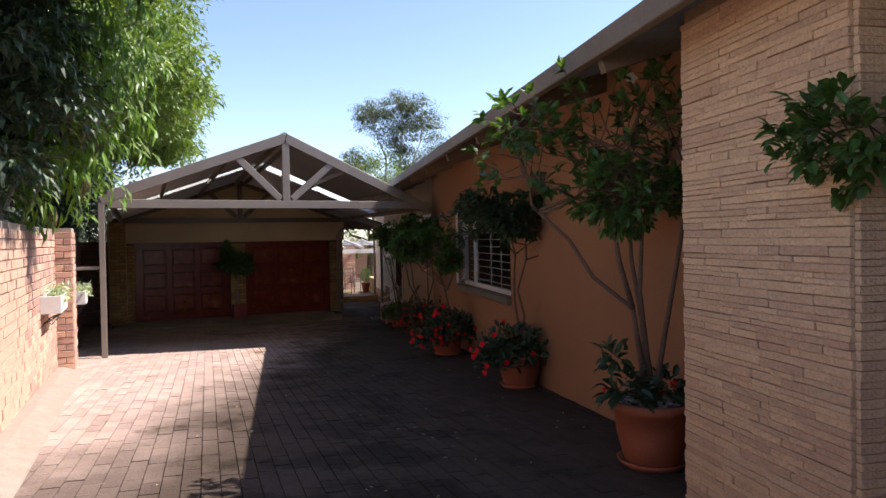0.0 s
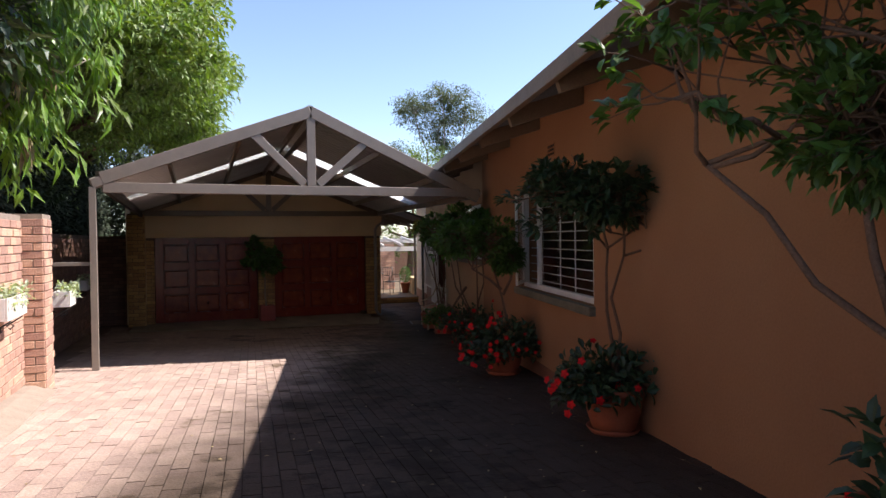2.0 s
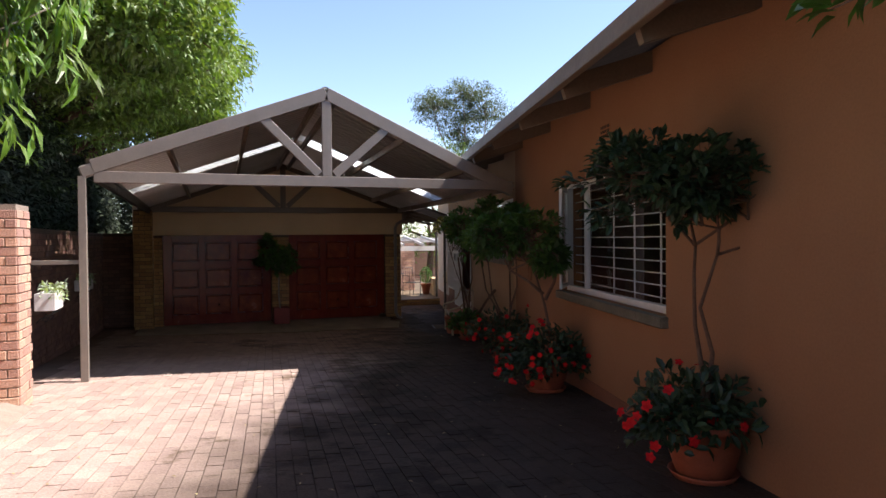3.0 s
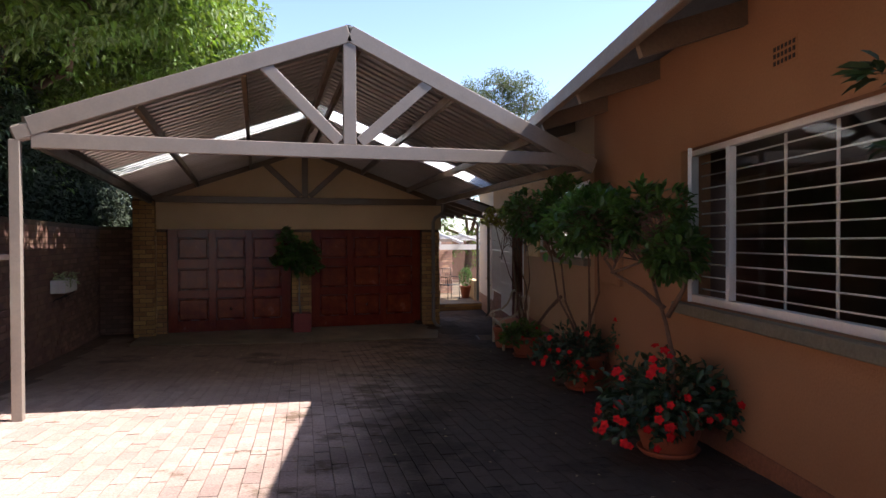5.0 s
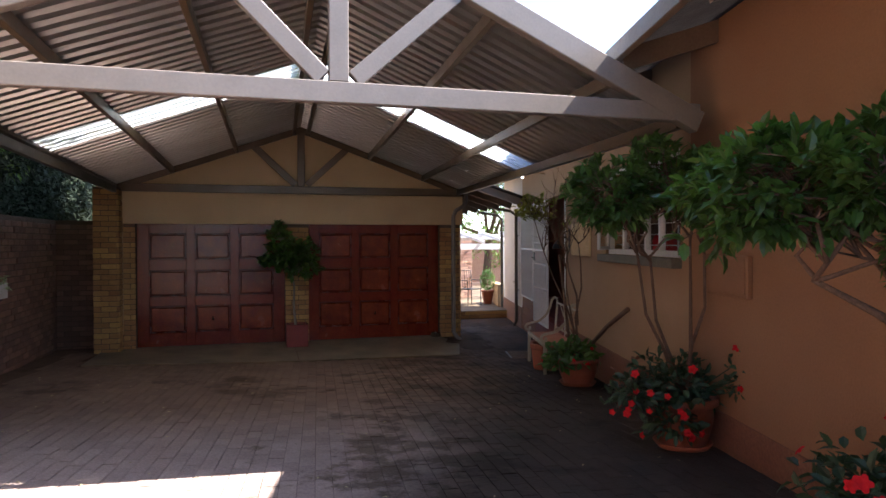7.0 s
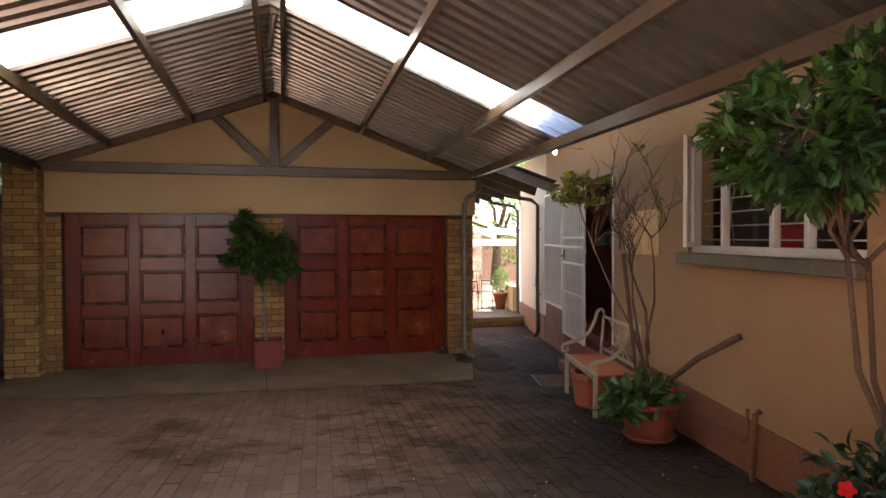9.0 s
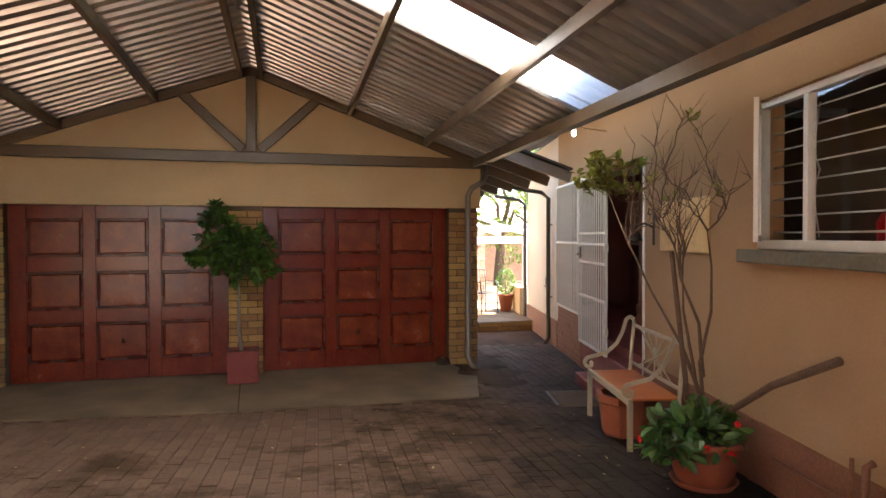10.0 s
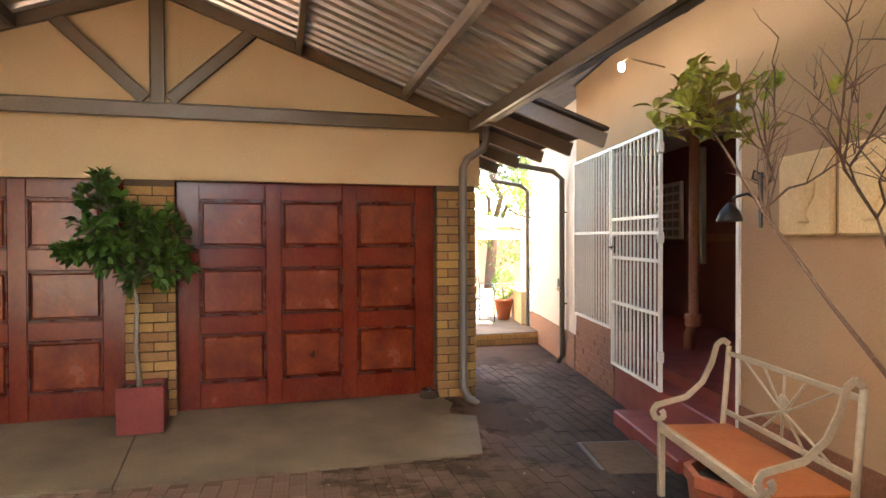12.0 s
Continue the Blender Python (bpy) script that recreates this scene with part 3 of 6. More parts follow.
bmesh.ops.solidify(bm, geom=bm.faces[:], thickness=0.03)
structure("roof_garage", bm, M_zinc, "sheeted garage roof behind the gable", "roof")

# downpipe on the garage corner
t = thing("downpipe", Matrix.Translation((0.23, -0.13, 0.0)), "taupe downpipe with swan neck on the garage corner", "downpipe")
bm = bmesh.new()
tube(bm, [(0.26, 0.05, 2.68), (0.26, 0.03, 2.56), (0.22, 0.0, 2.46), (0.05, 0.0, 2.36), (0.0, 0.0, 2.26), (0.0, 0.0, 0.10), (0.04, -0.05, 0.0), (0.12, -0.09, -0.06)], 0.038, 10)
part("pipe", bm, M_taupe, t, "", True)
for z in (0.7, 1.9):
    part("clip", boxm((-0.05, -0.01, z), (0.05, 0.06, z + 0.025)), M_taupe, t)

# ---- house ----
def wall_pieces(bm, u0, u1, z0, z1, v0, v1, holes):
    cuts_u = sorted({u0, u1, *[h[0] for h in holes], *[h[1] for h in holes]})
    cuts_z = sorted({z0, z1, *[h[2] for h in holes], *[h[3] for h in holes]})
    grid = {(u, z): bm.verts.new((u, v1, z)) for u in cuts_u for z in cuts_z}
    for a, b in zip(cuts_u, cuts_u[1:]):
        for c, d in zip(cuts_z, cuts_z[1:]):
            if not any(h[0] < (a + b) / 2 < h[1] and h[2] < (c + d) / 2 < h[3] for h in holes):
                bm.faces.new((grid[a, c], grid[b, c], grid[b, d], grid[a, d]))
    ex = bmesh.ops.extrude_face_region(bm, geom=bm.faces[:])
    for v in ex["geom"]:
        if isinstance(v, bmesh.types.BMVert):
            v.co.y = v0
    return bm


W1 = (-2.72, 0.03, 1.36, 2.58)
W2 = (2.74, 5.00, 1.63, 2.61)
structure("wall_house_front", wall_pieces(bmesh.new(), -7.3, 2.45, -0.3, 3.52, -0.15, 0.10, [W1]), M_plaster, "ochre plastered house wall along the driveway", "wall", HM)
structure("wall_house_back", wall_pieces(bmesh.new(), 2.45, 7.13, -0.4, 3.52, -0.15, 0.07, [W2]), M_plaster_skylit, "ochre plastered house wall under the carport", "wall", HM)
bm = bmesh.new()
box(bm, (7.13, -0.15, 2.52), (11.12, 0.07, 3.52))
structure("wall_porch_head", bm, M_plaster_skylit, "plastered wall above the porch opening", "wall", HM)
structure("wall_passage", boxm((11.12, -0.15, -0.5), (13.95, 0.07, 3.3)), M_plaster_white, "pale plastered house wall beside the passage", "wall", HM)
structure("wall_passage_plinth", boxm((11.14, 0.07, -0.5), (13.95, 0.095, 0.36)), M_brick_darkened, "brown brick plinth along the passage", "wall", HM)
structure("wall_porch_low", boxm((9.66, -0.15, -0.5), (11.12, 0.07, 0.61)), M_plinth, "low reddish brick wall under the fixed grille", "wall", HM)
structure("plinth", boxm((2.46, 0.07, -0.4), (7.10, 0.085, 0.485)), M_plinth, "reddish brown plinth along the house wall", "plinth", HM)
structure("plinth_front", boxm((-7.3, 0.10, -0.3), (2.45, 0.112, 0.50)), M_plinth, "reddish brown plinth along the house wall", "plinth", HM)
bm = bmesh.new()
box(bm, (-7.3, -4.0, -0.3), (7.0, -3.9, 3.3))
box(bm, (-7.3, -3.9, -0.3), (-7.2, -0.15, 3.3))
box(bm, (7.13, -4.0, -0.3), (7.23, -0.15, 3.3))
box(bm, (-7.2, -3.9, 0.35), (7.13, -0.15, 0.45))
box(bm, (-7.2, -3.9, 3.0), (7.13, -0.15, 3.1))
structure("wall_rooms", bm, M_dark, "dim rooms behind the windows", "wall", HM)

# roof with fascia and rafters
bm = bmesh.new()
vs = [bm.verts.new(c) for c in ((-14, 0.86, 3.215), (14.5, 0.86, 3.215), (14.5, -5.0, 5.06), (-14, -5.0, 5.06))]
bm.faces.new(vs)
bmesh.ops.solidify(bm, geom=bm.faces[:], thickness=-0.035)
structure("roof_house", bm, M_timber_dark, "low pitched house roof with deep eaves", "roof", HM)
structure("fascia", boxm((-14, 0.85, 3.12), (7.6, 0.91, 3.25), 0.006), M_fascia, "brown painted fascia and gutter along the eave", "fascia", HM)
u = -6.9
while u < 8:
    bm = bmesh.new()
    beam(bm, hw(u, -0.1, 3.43), hw(u, 0.83, 3.135), 0.07, 0.16)
    tagged(part("rafter", bm, M_fascia, None, "brown timber rafter end under the house eave"), "", "rafter", "house rafters")
    u += 1.48

# stone clad entrance wall
structure("wall_stone", boxm((-8.42, -0.15, 0.2), (-7.28, 0.515, 3.30)), M_stone_bed, "wall core under the stone cladding", "wall", HM)
structure("wall_entrance", boxm((-16, -0.4, 0.2), (-8.42, -0.15, 3.3)), M_plaster, "recessed plastered wall beside the entrance", "wall", HM)

# ---- garden wall ----
structure("wall_garden", boxm((-6.45, -24, 0.0), (-6.22, -9.0, 2.30)), M_mortar, "mortar core of the brick garden wall", "wall")
structure("wall_garden_pier", boxm((-6.45, -9.5, 0.0), (-6.02, -9.02, 2.32)), M_mortar, "mortar core of the brick pier", "wall")
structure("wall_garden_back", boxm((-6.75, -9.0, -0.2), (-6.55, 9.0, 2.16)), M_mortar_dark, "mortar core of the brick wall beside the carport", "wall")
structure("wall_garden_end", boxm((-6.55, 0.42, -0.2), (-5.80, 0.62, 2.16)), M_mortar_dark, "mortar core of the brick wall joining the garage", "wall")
# cement haunch along the foot of the garden wall
bm = bmesh.new()
rows = []
for k in range(24):
    y = -20 + k * 0.46
    z = ground_z(-6.0, y)
    wv = 0.04 * noise.noise(Vector((0, y * 2, 3)))
    rows.append([bm.verts.new(c) for c in ((-6.25, y, z - 0.05), (-6.25, y, z + 0.10), (-6.12 + wv, y, z + 0.085), (-5.93 + wv, y, z + 0.008), (-5.90 + wv, y, z - 0.05))])
for p, q in zip(rows, rows[1:]):
    for i in range(4):
        bm.faces.new((p[i], p[i + 1], q[i + 1], q[i]))
structure("kerb", bm, M_mortar, "rough cement haunch along the garden wall", "kerb")

# ---- windows ----
def window(name, hole, mullions, label, casement, bars, side_bars):
    u0, u1, z0, z1 = hole
    t = thing(name, HM @ Matrix.Translation((u1, 0, z0)), label, "window", "", "structure")
    w, h = u1 - u0, z1 - z0
    f = 0.045
    for nm, lo, hi in (("head", (-w, -0.03, h - f), (0, 0.03, h)), ("bottom_rail", (-w, -0.03, 0), (0, 0.035, f + 0.015)), ("jamb", (-w, -0.03, f), (-w + f, 0.03, h - f)), ("jamb", (-f, -0.03, f), (0, 0.03, h - f))):
        part(nm, boxm(lo, hi, 0.004), M_white, t)
    for m in mullions:
        part("mullion", boxm((m - u1 - 0.025, -0.028, f), (m - u1 + 0.025, 0.028, h - f), 0.004), M_white, t)
    edges = sorted([u0 + f, u1 - f, *mullions])
    for a, b in zip(edges, edges[1:]):
        if casement and abs(b - (u1 - f)) < 1e-6:
            continue
        g = part("pane", boxm((a - u1 + 0.02, -0.004, f), (b - u1 - 0.02, 0.002, h - f)), M_glass, t)
        g.visible_shadow = False
    if casement:
        cw = u1 - mullions[-1] - 0.05
        c = boxm((-cw, -0.015, 0.05), (-cw + 0.04, 0.015, h - 0.05), 0.003)
        box(c, (-0.04, -0.015, 0.05), (0, 0.015, h - 0.05), 0.003)
        box(c, (-cw + 0.04, -0.015, 0.05), (-0.04, 0.015, 0.09), 0.003)
        box(c, (-cw + 0.04, -0.015, h - 0.09), (-0.04, 0.015, h - 0.05), 0.003)
        turn = pose(-0.045, 0.045, 0, 0, 0, -casement)
        bmesh.ops.transform(c, matrix=turn, verts=c.verts)
        leaf = part("casement", c, M_white, t, "white casement standing ajar")
        g = boxm((-cw + 0.04, -0.003, 0.09), (-0.04, 0.003, h - 0.09))
        bmesh.ops.transform(g, matrix=turn, verts=g.verts)
        g = part("pane", g, M_glass, leaf)
        g.visible_shadow = False
    for k in range(bars):
        z = h * (k + 1) / (bars + 1)
        bm = bmesh.new()
        tube(bm, [(-w + 0.02, -0.07, z), (-0.02, -0.07, z)], 0.006, 6)
        part("burglar_bar", bm, M_white, t, "", True)
    for u in side_bars:
        bm = bmesh.new()
        beam(bm, (u - u1, -0.10, 0.03), (u - u1, -0.10, h - 0.03), 0.025, 0.008, (0, 1, 0))
        part("upright_bar", bm, M_white, t)
    for s in (-1, 1):  # bowed bars behind the casement
        bm = bmesh.new()
        x = -0.42
        tube(bm, [(x - 0.06 * s, -0.10, 0.08), (x + 0.02 * s, -0.10, h * 0.42), (x + 0.06 * s, -0.10, h * 0.5), (x + 0.02 * s, -0.10, h * 0.58), (x - 0.06 * s, -0.10, h - 0.08)], 0.005, 6)
        part("scroll_bar", bm, M_white, t, "", True)
    bm = bmesh.new()
    box(bm, (-w - 0.04, -0.10, -0.09), (0.04, 0.165, -0.002), 0.008)
    part("window_sill", bm, M_slate, t, "dark slate sill")
    return t


window("window_1", W1, [-0.60], "white steel window with burglar bars and an open casement", 24, 11, [-1.12, -1.64, -2.2])
window("window_2", W2, [3.35, 3.75, 4.46], "white steel window with burglar bars under the carport", 30, 8, [3.2])
t = thing("red_container", HM @ Matrix.Translation((4.1, -0.32, 1.63)), "rounded red container on the inner window ledge", "container")
bm = bmesh.new()
lathe(bm, [(0.10, 0.0), (0.13, 0.04), (0.135, 0.16), (0.11, 0.21), (0.05, 0.23)], 20)
part("vessel", bm, M_flower, t, "", True)
structure("window_ledge", boxm((2.74, -0.6, 1.55), (5.0, -0.16, 1.62)), M_white, "inner ledge behind the window", "ledge", HM)

# air brick and shallow meter box on the wall
t = thing("air_brick", HM @ Matrix.Translation((-1.44, 0.10, 2.98)), "clay air brick with small square holes, painted over", "air brick")
bm = boxm((-0.13, -0.005, -0.075), (0.13, 0.006, 0.075), 0.003)
part("plate", bm, M_plaster, t)
# dark blocks on the plate stand in for shade inside the holes
for i in range(6):
    for k in range(3):
        part("vent_hole", boxm((-0.115 + i * 0.04, 0.003, -0.06 + k * 0.043), (-0.09 + i * 0.04, 0.0085, -0.034 + k * 0.043)), M_hole, t)
t = thing("meter_box", HM @ Matrix.Translation((1.78, 0.10, 1.53)), "shallow painted meter box on the plaster wall", "box")
part("case", boxm((-0.35, 0.0, -0.15), (0.35, 0.045, 0.15), 0.008), M_plaster, t)
part("lid", boxm((-0.33, 0.045, -0.13), (0.33, 0.055, 0.13), 0.004), M_plaster, t)

# ---- porch ----
bm = bmesh.new()
box(bm, (7.23, -2.0, 0.0), (13.5, -1.9, 3.2))
box(bm, (13.5, -2.0, 0.0), (13.6, -0.15, 3.2))
structure("wall_porch", bm, M_redwall, "dark red painted back wall of the porch", "wall", HM)
structure("wall_porch_band", boxm((7.23, -1.9, 1.52), (13.5, -1.88, 1.62)), M_plinth, "paler painted band round the porch", "wall", HM)
structure("ceiling_porch", boxm((7.13, -2.0, 2.9), (13.6, -0.15, 3.0)), M_white, "porch ceiling", "ceiling", HM)
structure("floor_porch", boxm((7.23, -1.9, 0.1), (13.5, -0.15, 0.38)), M_redpaint, "red polished porch floor", "floor", HM)
structure("wall_porch_jamb", boxm((7.13, -0.9, -0.2), (7.23, -0.15, 2.9)), M_redwall, "dark red porch side wall", "wall", HM)
t = thing("porch_steps", HM @ Matrix.Translation((8.4, 0.0, -0.3)), "red painted steps up to the porch", "steps")
part("step", boxm((-1.15, -0.15, 0.0), (1.25, 0.07, 0.58), 0.012), M_redpaint, t)
part("step", boxm((-1.0, 0.07, 0.0), (0.40, 0.36, 0.33), 0.012), M_redpaint, t)
structure("door_frame", boxm((7.10, 0.02, -0.1), (7.145, 0.085, 2.50), 0.003), M_white, "white frame edge of the porch opening", "frame", HM)
t = thing("lattice_window", HM @ Matrix.Translation((13.2, -1.86, 1.55)), "white lattice window at the back of the porch", "window")
part("frame", boxm((-0.75, -0.02, 0), (0.75, 0.03, 0.85), 0.004), M_white, t)
for i in range(6):
    for k in range(6):
        part("pane", boxm((-0.70 + i * 0.235, 0.03, 0.05 + k * 0.13), (-0.70 + i * 0.235 + 0.19, 0.034, 0.05 + k * 0.13 + 0.09)), M_curtain, t)
t = thing("inner_downpipe", HM @ Matrix.Translation((9.83, -0.85, 0.38)), "brown waste pipe inside the porch", "pipe")
bm = bmesh.new()
tube(bm, [(0, 0, 2.5), (0, 0, 0.3), (0.03, 0.04, 0.16), (0.03, 0.04, 0.0)], 0.055, 10)
part("pipe", bm, M_plinth, t, "", True)
bm = bmesh.new()
lathe(bm, [(0.085, 0.25), (0.09, 0.27), (0.09, 0.36), (0.085, 0.38)], 12)
part("collar", bm, M_plinth, t, "", True)
part("wall_batten", boxm((0.35, -0.3, 0.9), (0.47, -0.25, 2.2)), M_taupe, t)


def grille(name, u0, u1, z0, z1, rails, step, label, latch):
    t = thing(name, HM @ Matrix.Translation((u0, 0.095, z0)), label, "security gate", "security grilles")
    w, h = u1 - u0, z1 - z0
    for lo, hi in (((0, -0.016, 0), (0.035, 0.016, h)), ((w - 0.035, -0.016, 0), (w, 0.016, h))):
        part("upright", boxm(lo, hi, 0.003), M_white, t)
    for z in (0.0, h - 0.032, *rails):
        part("cross_rail", boxm((0.035, -0.013, z), (w - 0.035, 0.013, z + 0.032), 0.003), M_white, t)
    n = int(round((w - 0.07) / step))
    me = None
    for i in range(1, n):
        x = 0.035 + (w - 0.07) * i / n
        if me is None:
            bm = boxm((-0.008, -0.008, 0.03), (0.008, 0.008, h - 0.03))
            me = mesh_from(bm, "bar", M_white)
        ob = new("bar", me)
        ob.location = (x, 0, 0)
        ob.parent = t
    if latch:
        lock = part("lock_box", boxm((w - 0.12, -0.025, 1.14), (w - 0.035, 0.02, 1.30), 0.004), M_iron, t, "black lock box")
        bm = bmesh.new()
        tube(bm, [(w - 0.09, 0.02, 1.2), (w - 0.09, 0.06, 1.2), (w - 0.17, 0.065, 1.19)], 0.008, 6)
        part("lever", bm, M_iron, lock, "black lever handle", True)
        for z in (0.25, 1.25, 2.0):
            part("hinge", boxm((-0.02, -0.02, z), (0.02, 0.03, z + 0.09), 0.004), M_white, t)
    return t


grille("security_gate", 8.36, 9.64, 0.28, 2.50, (0.63, 1.08, 1.32, 1.46), 0.105, "white painted steel security gate with upright bars", True)
grille("fixed_grille", 9.68, 11.10, 0.63, 2.50, (0.98,), 0.095, "white painted steel grille above the low wall", False)
t = thing("wall_lantern", HM @ Matrix.Translation((6.86, 0.07, 1.80)), "small black iron bell lantern on a scrolled bracket", "lantern")
part("plate", boxm((-0.02, 0, -0.17), (0.02, 0.012, 0.17), 0.005), M_iron, t)
bm = bmesh.new()
tube(bm, [(0, 0.01, 0.0), (0.02, 0.08, 0.04), (0.05, 0.15, 0.02), (0.06, 0.17, -0.02)], 0.01, 8)
tube(bm, [(0.0, 0.012, 0.16), (0.0, 0.05, 0.18), (0.0, 0.06, 0.13), (0.0, 0.03, 0.12)], 0.007, 6)
part("bracket", bm, M_iron, t, "", True)
bm = bmesh.new()
lathe(bm, [(0.075, -0.13), (0.078, -0.12), (0.06, -0.07), (0.03, -0.03), (0.01, -0.01)], 16, (0.06, 0.17, 0))
part("bell", bm, M_iron, t, "", True)
for u, lab in ((6.39, "sandstone relief plaque with an urn on the plaster wall"), (5.87, "sandstone relief plaque with a vase on the plaster wall")):
    t = thing("relief_plaque", HM @ Matrix.Translation((u, 0.07, 1.58)), lab, "plaque", "relief plaques")
    part("slab", boxm((-0.235, 0, 0), (0.235, 0.035, 0.45), 0.012), M_plaque, t)
    bm = bmesh.new()
    lathe(bm, [(0.05, 0.07), (0.055, 0.085), (0.02, 0.11), (0.045, 0.15), (0.10, 0.21), (0.11, 0.27), (0.085, 0.30), (0.11, 0.33), (0.115, 0.345)], 20)
    bmesh.ops.transform(bm, matrix=Matrix.Translation((0, 0.035, 0)) @ Matrix.Diagonal((1, 0.22, 1, 1)), verts=bm.verts)
    part("urn_relief", bm, M_plaque, t, "", True)
t = thing("eave_light", Matrix.Translation((0.84, -2.0, 2.86)), "small lit white lamp below the eave", "lamp")
bm = bmesh.new()
lathe(bm, [(0.012, -0.05), (0.022, -0.035), (0.022, 0.0), (0.012, 0.015)], 14)
M_lamp = bpy.data.materials.new("lit lamp")
M_lamp.use_nodes = True
M_lamp.node_tree.nodes["Principled BSDF"].inputs["Emission Color"].default_value = (1, 0.95, 0.9, 1)
M_lamp.node_tree.nodes["Principled BSDF"].inputs["Emission Strength"].default_value = 6
part("bulb", bm, M_lamp, t, "lit white bulb", True)
bm = bmesh.new()
tube(bm, [(0, 0, 0.01), (0.05, 0, 0.05), (0.45, 0.11, 0.04)], 0.006, 8)
part("arm", bm, M_plaster_pale, t, "", True)

# passage pipes and key box
for u, v in ((11.62, 0.13), (13.98, 0.13)):
    t = thing("downpipe", HM @ Matrix.Translation((u, v, -0.1)), "dark brown downpipe on the house wall by the passage", "downpipe", "passage downpipes")
    bm = bmesh.new()
    tube(bm, [(-0.1, 0.65, 2.72), (-0.08, 0.6, 2.62), (0, 0.12, 2.55), (0, 0, 2.45), (0, 0, 0.12), (0, 0.06, 0.02)], 0.036, 10)
    part("pipe", bm, M_taupe_dark, t, "", True)
    for z in (0.8, 2.0):
        part("clip", boxm((-0.045, -0.065, z), (0.045, 0.0, z + 0.02)), M_taupe_dark, t)
t = thing("gate_motor_arm", HM @ Matrix.Translation((11.75, 0.07, 0.93)), "small black lock and metal arm on the passage wall", "lock")
part("lock_box", boxm((0.10, 0, -0.07), (0.18, 0.05, 0.09), 0.006), M_iron, t)
bm = bmesh.new()
tube(bm, [(0.12, 0.03, -0.03), (-0.1, 0.12, -0.04), (-0.3, 0.13, -0.04)], 0.014, 8)
part("arm", bm, M_bench_metal, t, "", True)


# ---- planting ----
def leaf_mesh(name, pts, dirs, normals, length, width, mat, rng, fold=0.25, droop=0.25, oval=False):
    verts, faces = [], []
    for p, d, nrm in zip(pts, dirs, normals):
        d = d.normalized()
        s = d.cross(nrm)
        if s.length < 1e-3:
            s = d.orthogonal()
        s.normalize()
        up = s.cross(d)
        L = length * rng.uniform(0.65, 1.2)
        W = width * rng.uniform(0.75, 1.15)
        b = len(verts)
        if oval:
            c1, c2 = p + d * L * 0.32, p + d * L * 0.70 - up * L * droop * 0.35
            e1, e2 = s * W * 0.45, s * W * 0.46
            u1, u2 = up * W * fold, up * W * fold * 0.8
            verts += [p, c1 + e1 + u1, c1, c1 - e1 + u1, c2 + e2 + u2, c2, c2 - e2 + u2, p + d * L - up * L * droop]
            faces += [(b, b + 1, b + 2), (b, b + 2, b + 3), (b + 1, b + 4, b + 5, b + 2), (b + 2, b + 5, b + 6, b + 3), (b + 4, b + 7, b + 5), (b + 5, b + 7, b + 6)]
        else:
            verts += [p, p + d * L * 0.45 + s * W * 0.5 + up * W * fold, p + d * L * 0.5, p + d * L * 0.45 - s * W * 0.5 + up * W * fold, p + d * L - up * L * droop]
            faces += [(b, b + 1, b + 2), (b, b + 2, b + 3), (b + 1, b + 4, b + 2), (b + 2, b + 4, b + 3)]
    me = bpy.data.meshes.new(name)
    me.from_pydata([tuple(v) for v in verts], [], faces)
    me.materials.append(mat)
    return me


def rand_dir(rng):
    while True:
        v = Vector((rng.uniform(-1, 1), rng.uniform(-1, 1), rng.uniform(-1, 1)))
        if 0.05 < v.length < 1:
            return v.normalized()


def add_part(name, me, parent, label=""):
    ob = new(name, me)
    ob.parent = parent
    return tagged(ob, label)


def rosettes(tips, outs, per, rng, spread=0.9):
    P, D, N = [], [], []
    for p, o in zip(tips, outs):
        for _ in range(per):
            d = (o + rand_dir(rng) * spread).normalized()
            P.append(p + rand_dir(rng) * 0.02)
            D.append(d)
            N.append((Vector((0, 0, 1)) + rand_dir(rng) * 0.5).normalized())
    return P, D, N


def branch_path(a, b, rng, wob, n=5, lift=0.0):
    pts = []
    for i in range(n + 1):
        k = i / n
        p = a.lerp(b, k)
        if 0 < i < n:
            p = p + rand_dir(rng) * wob
        p.z += lift * math.sin(k * 3.14159)
        pts.append(p)
    return pts


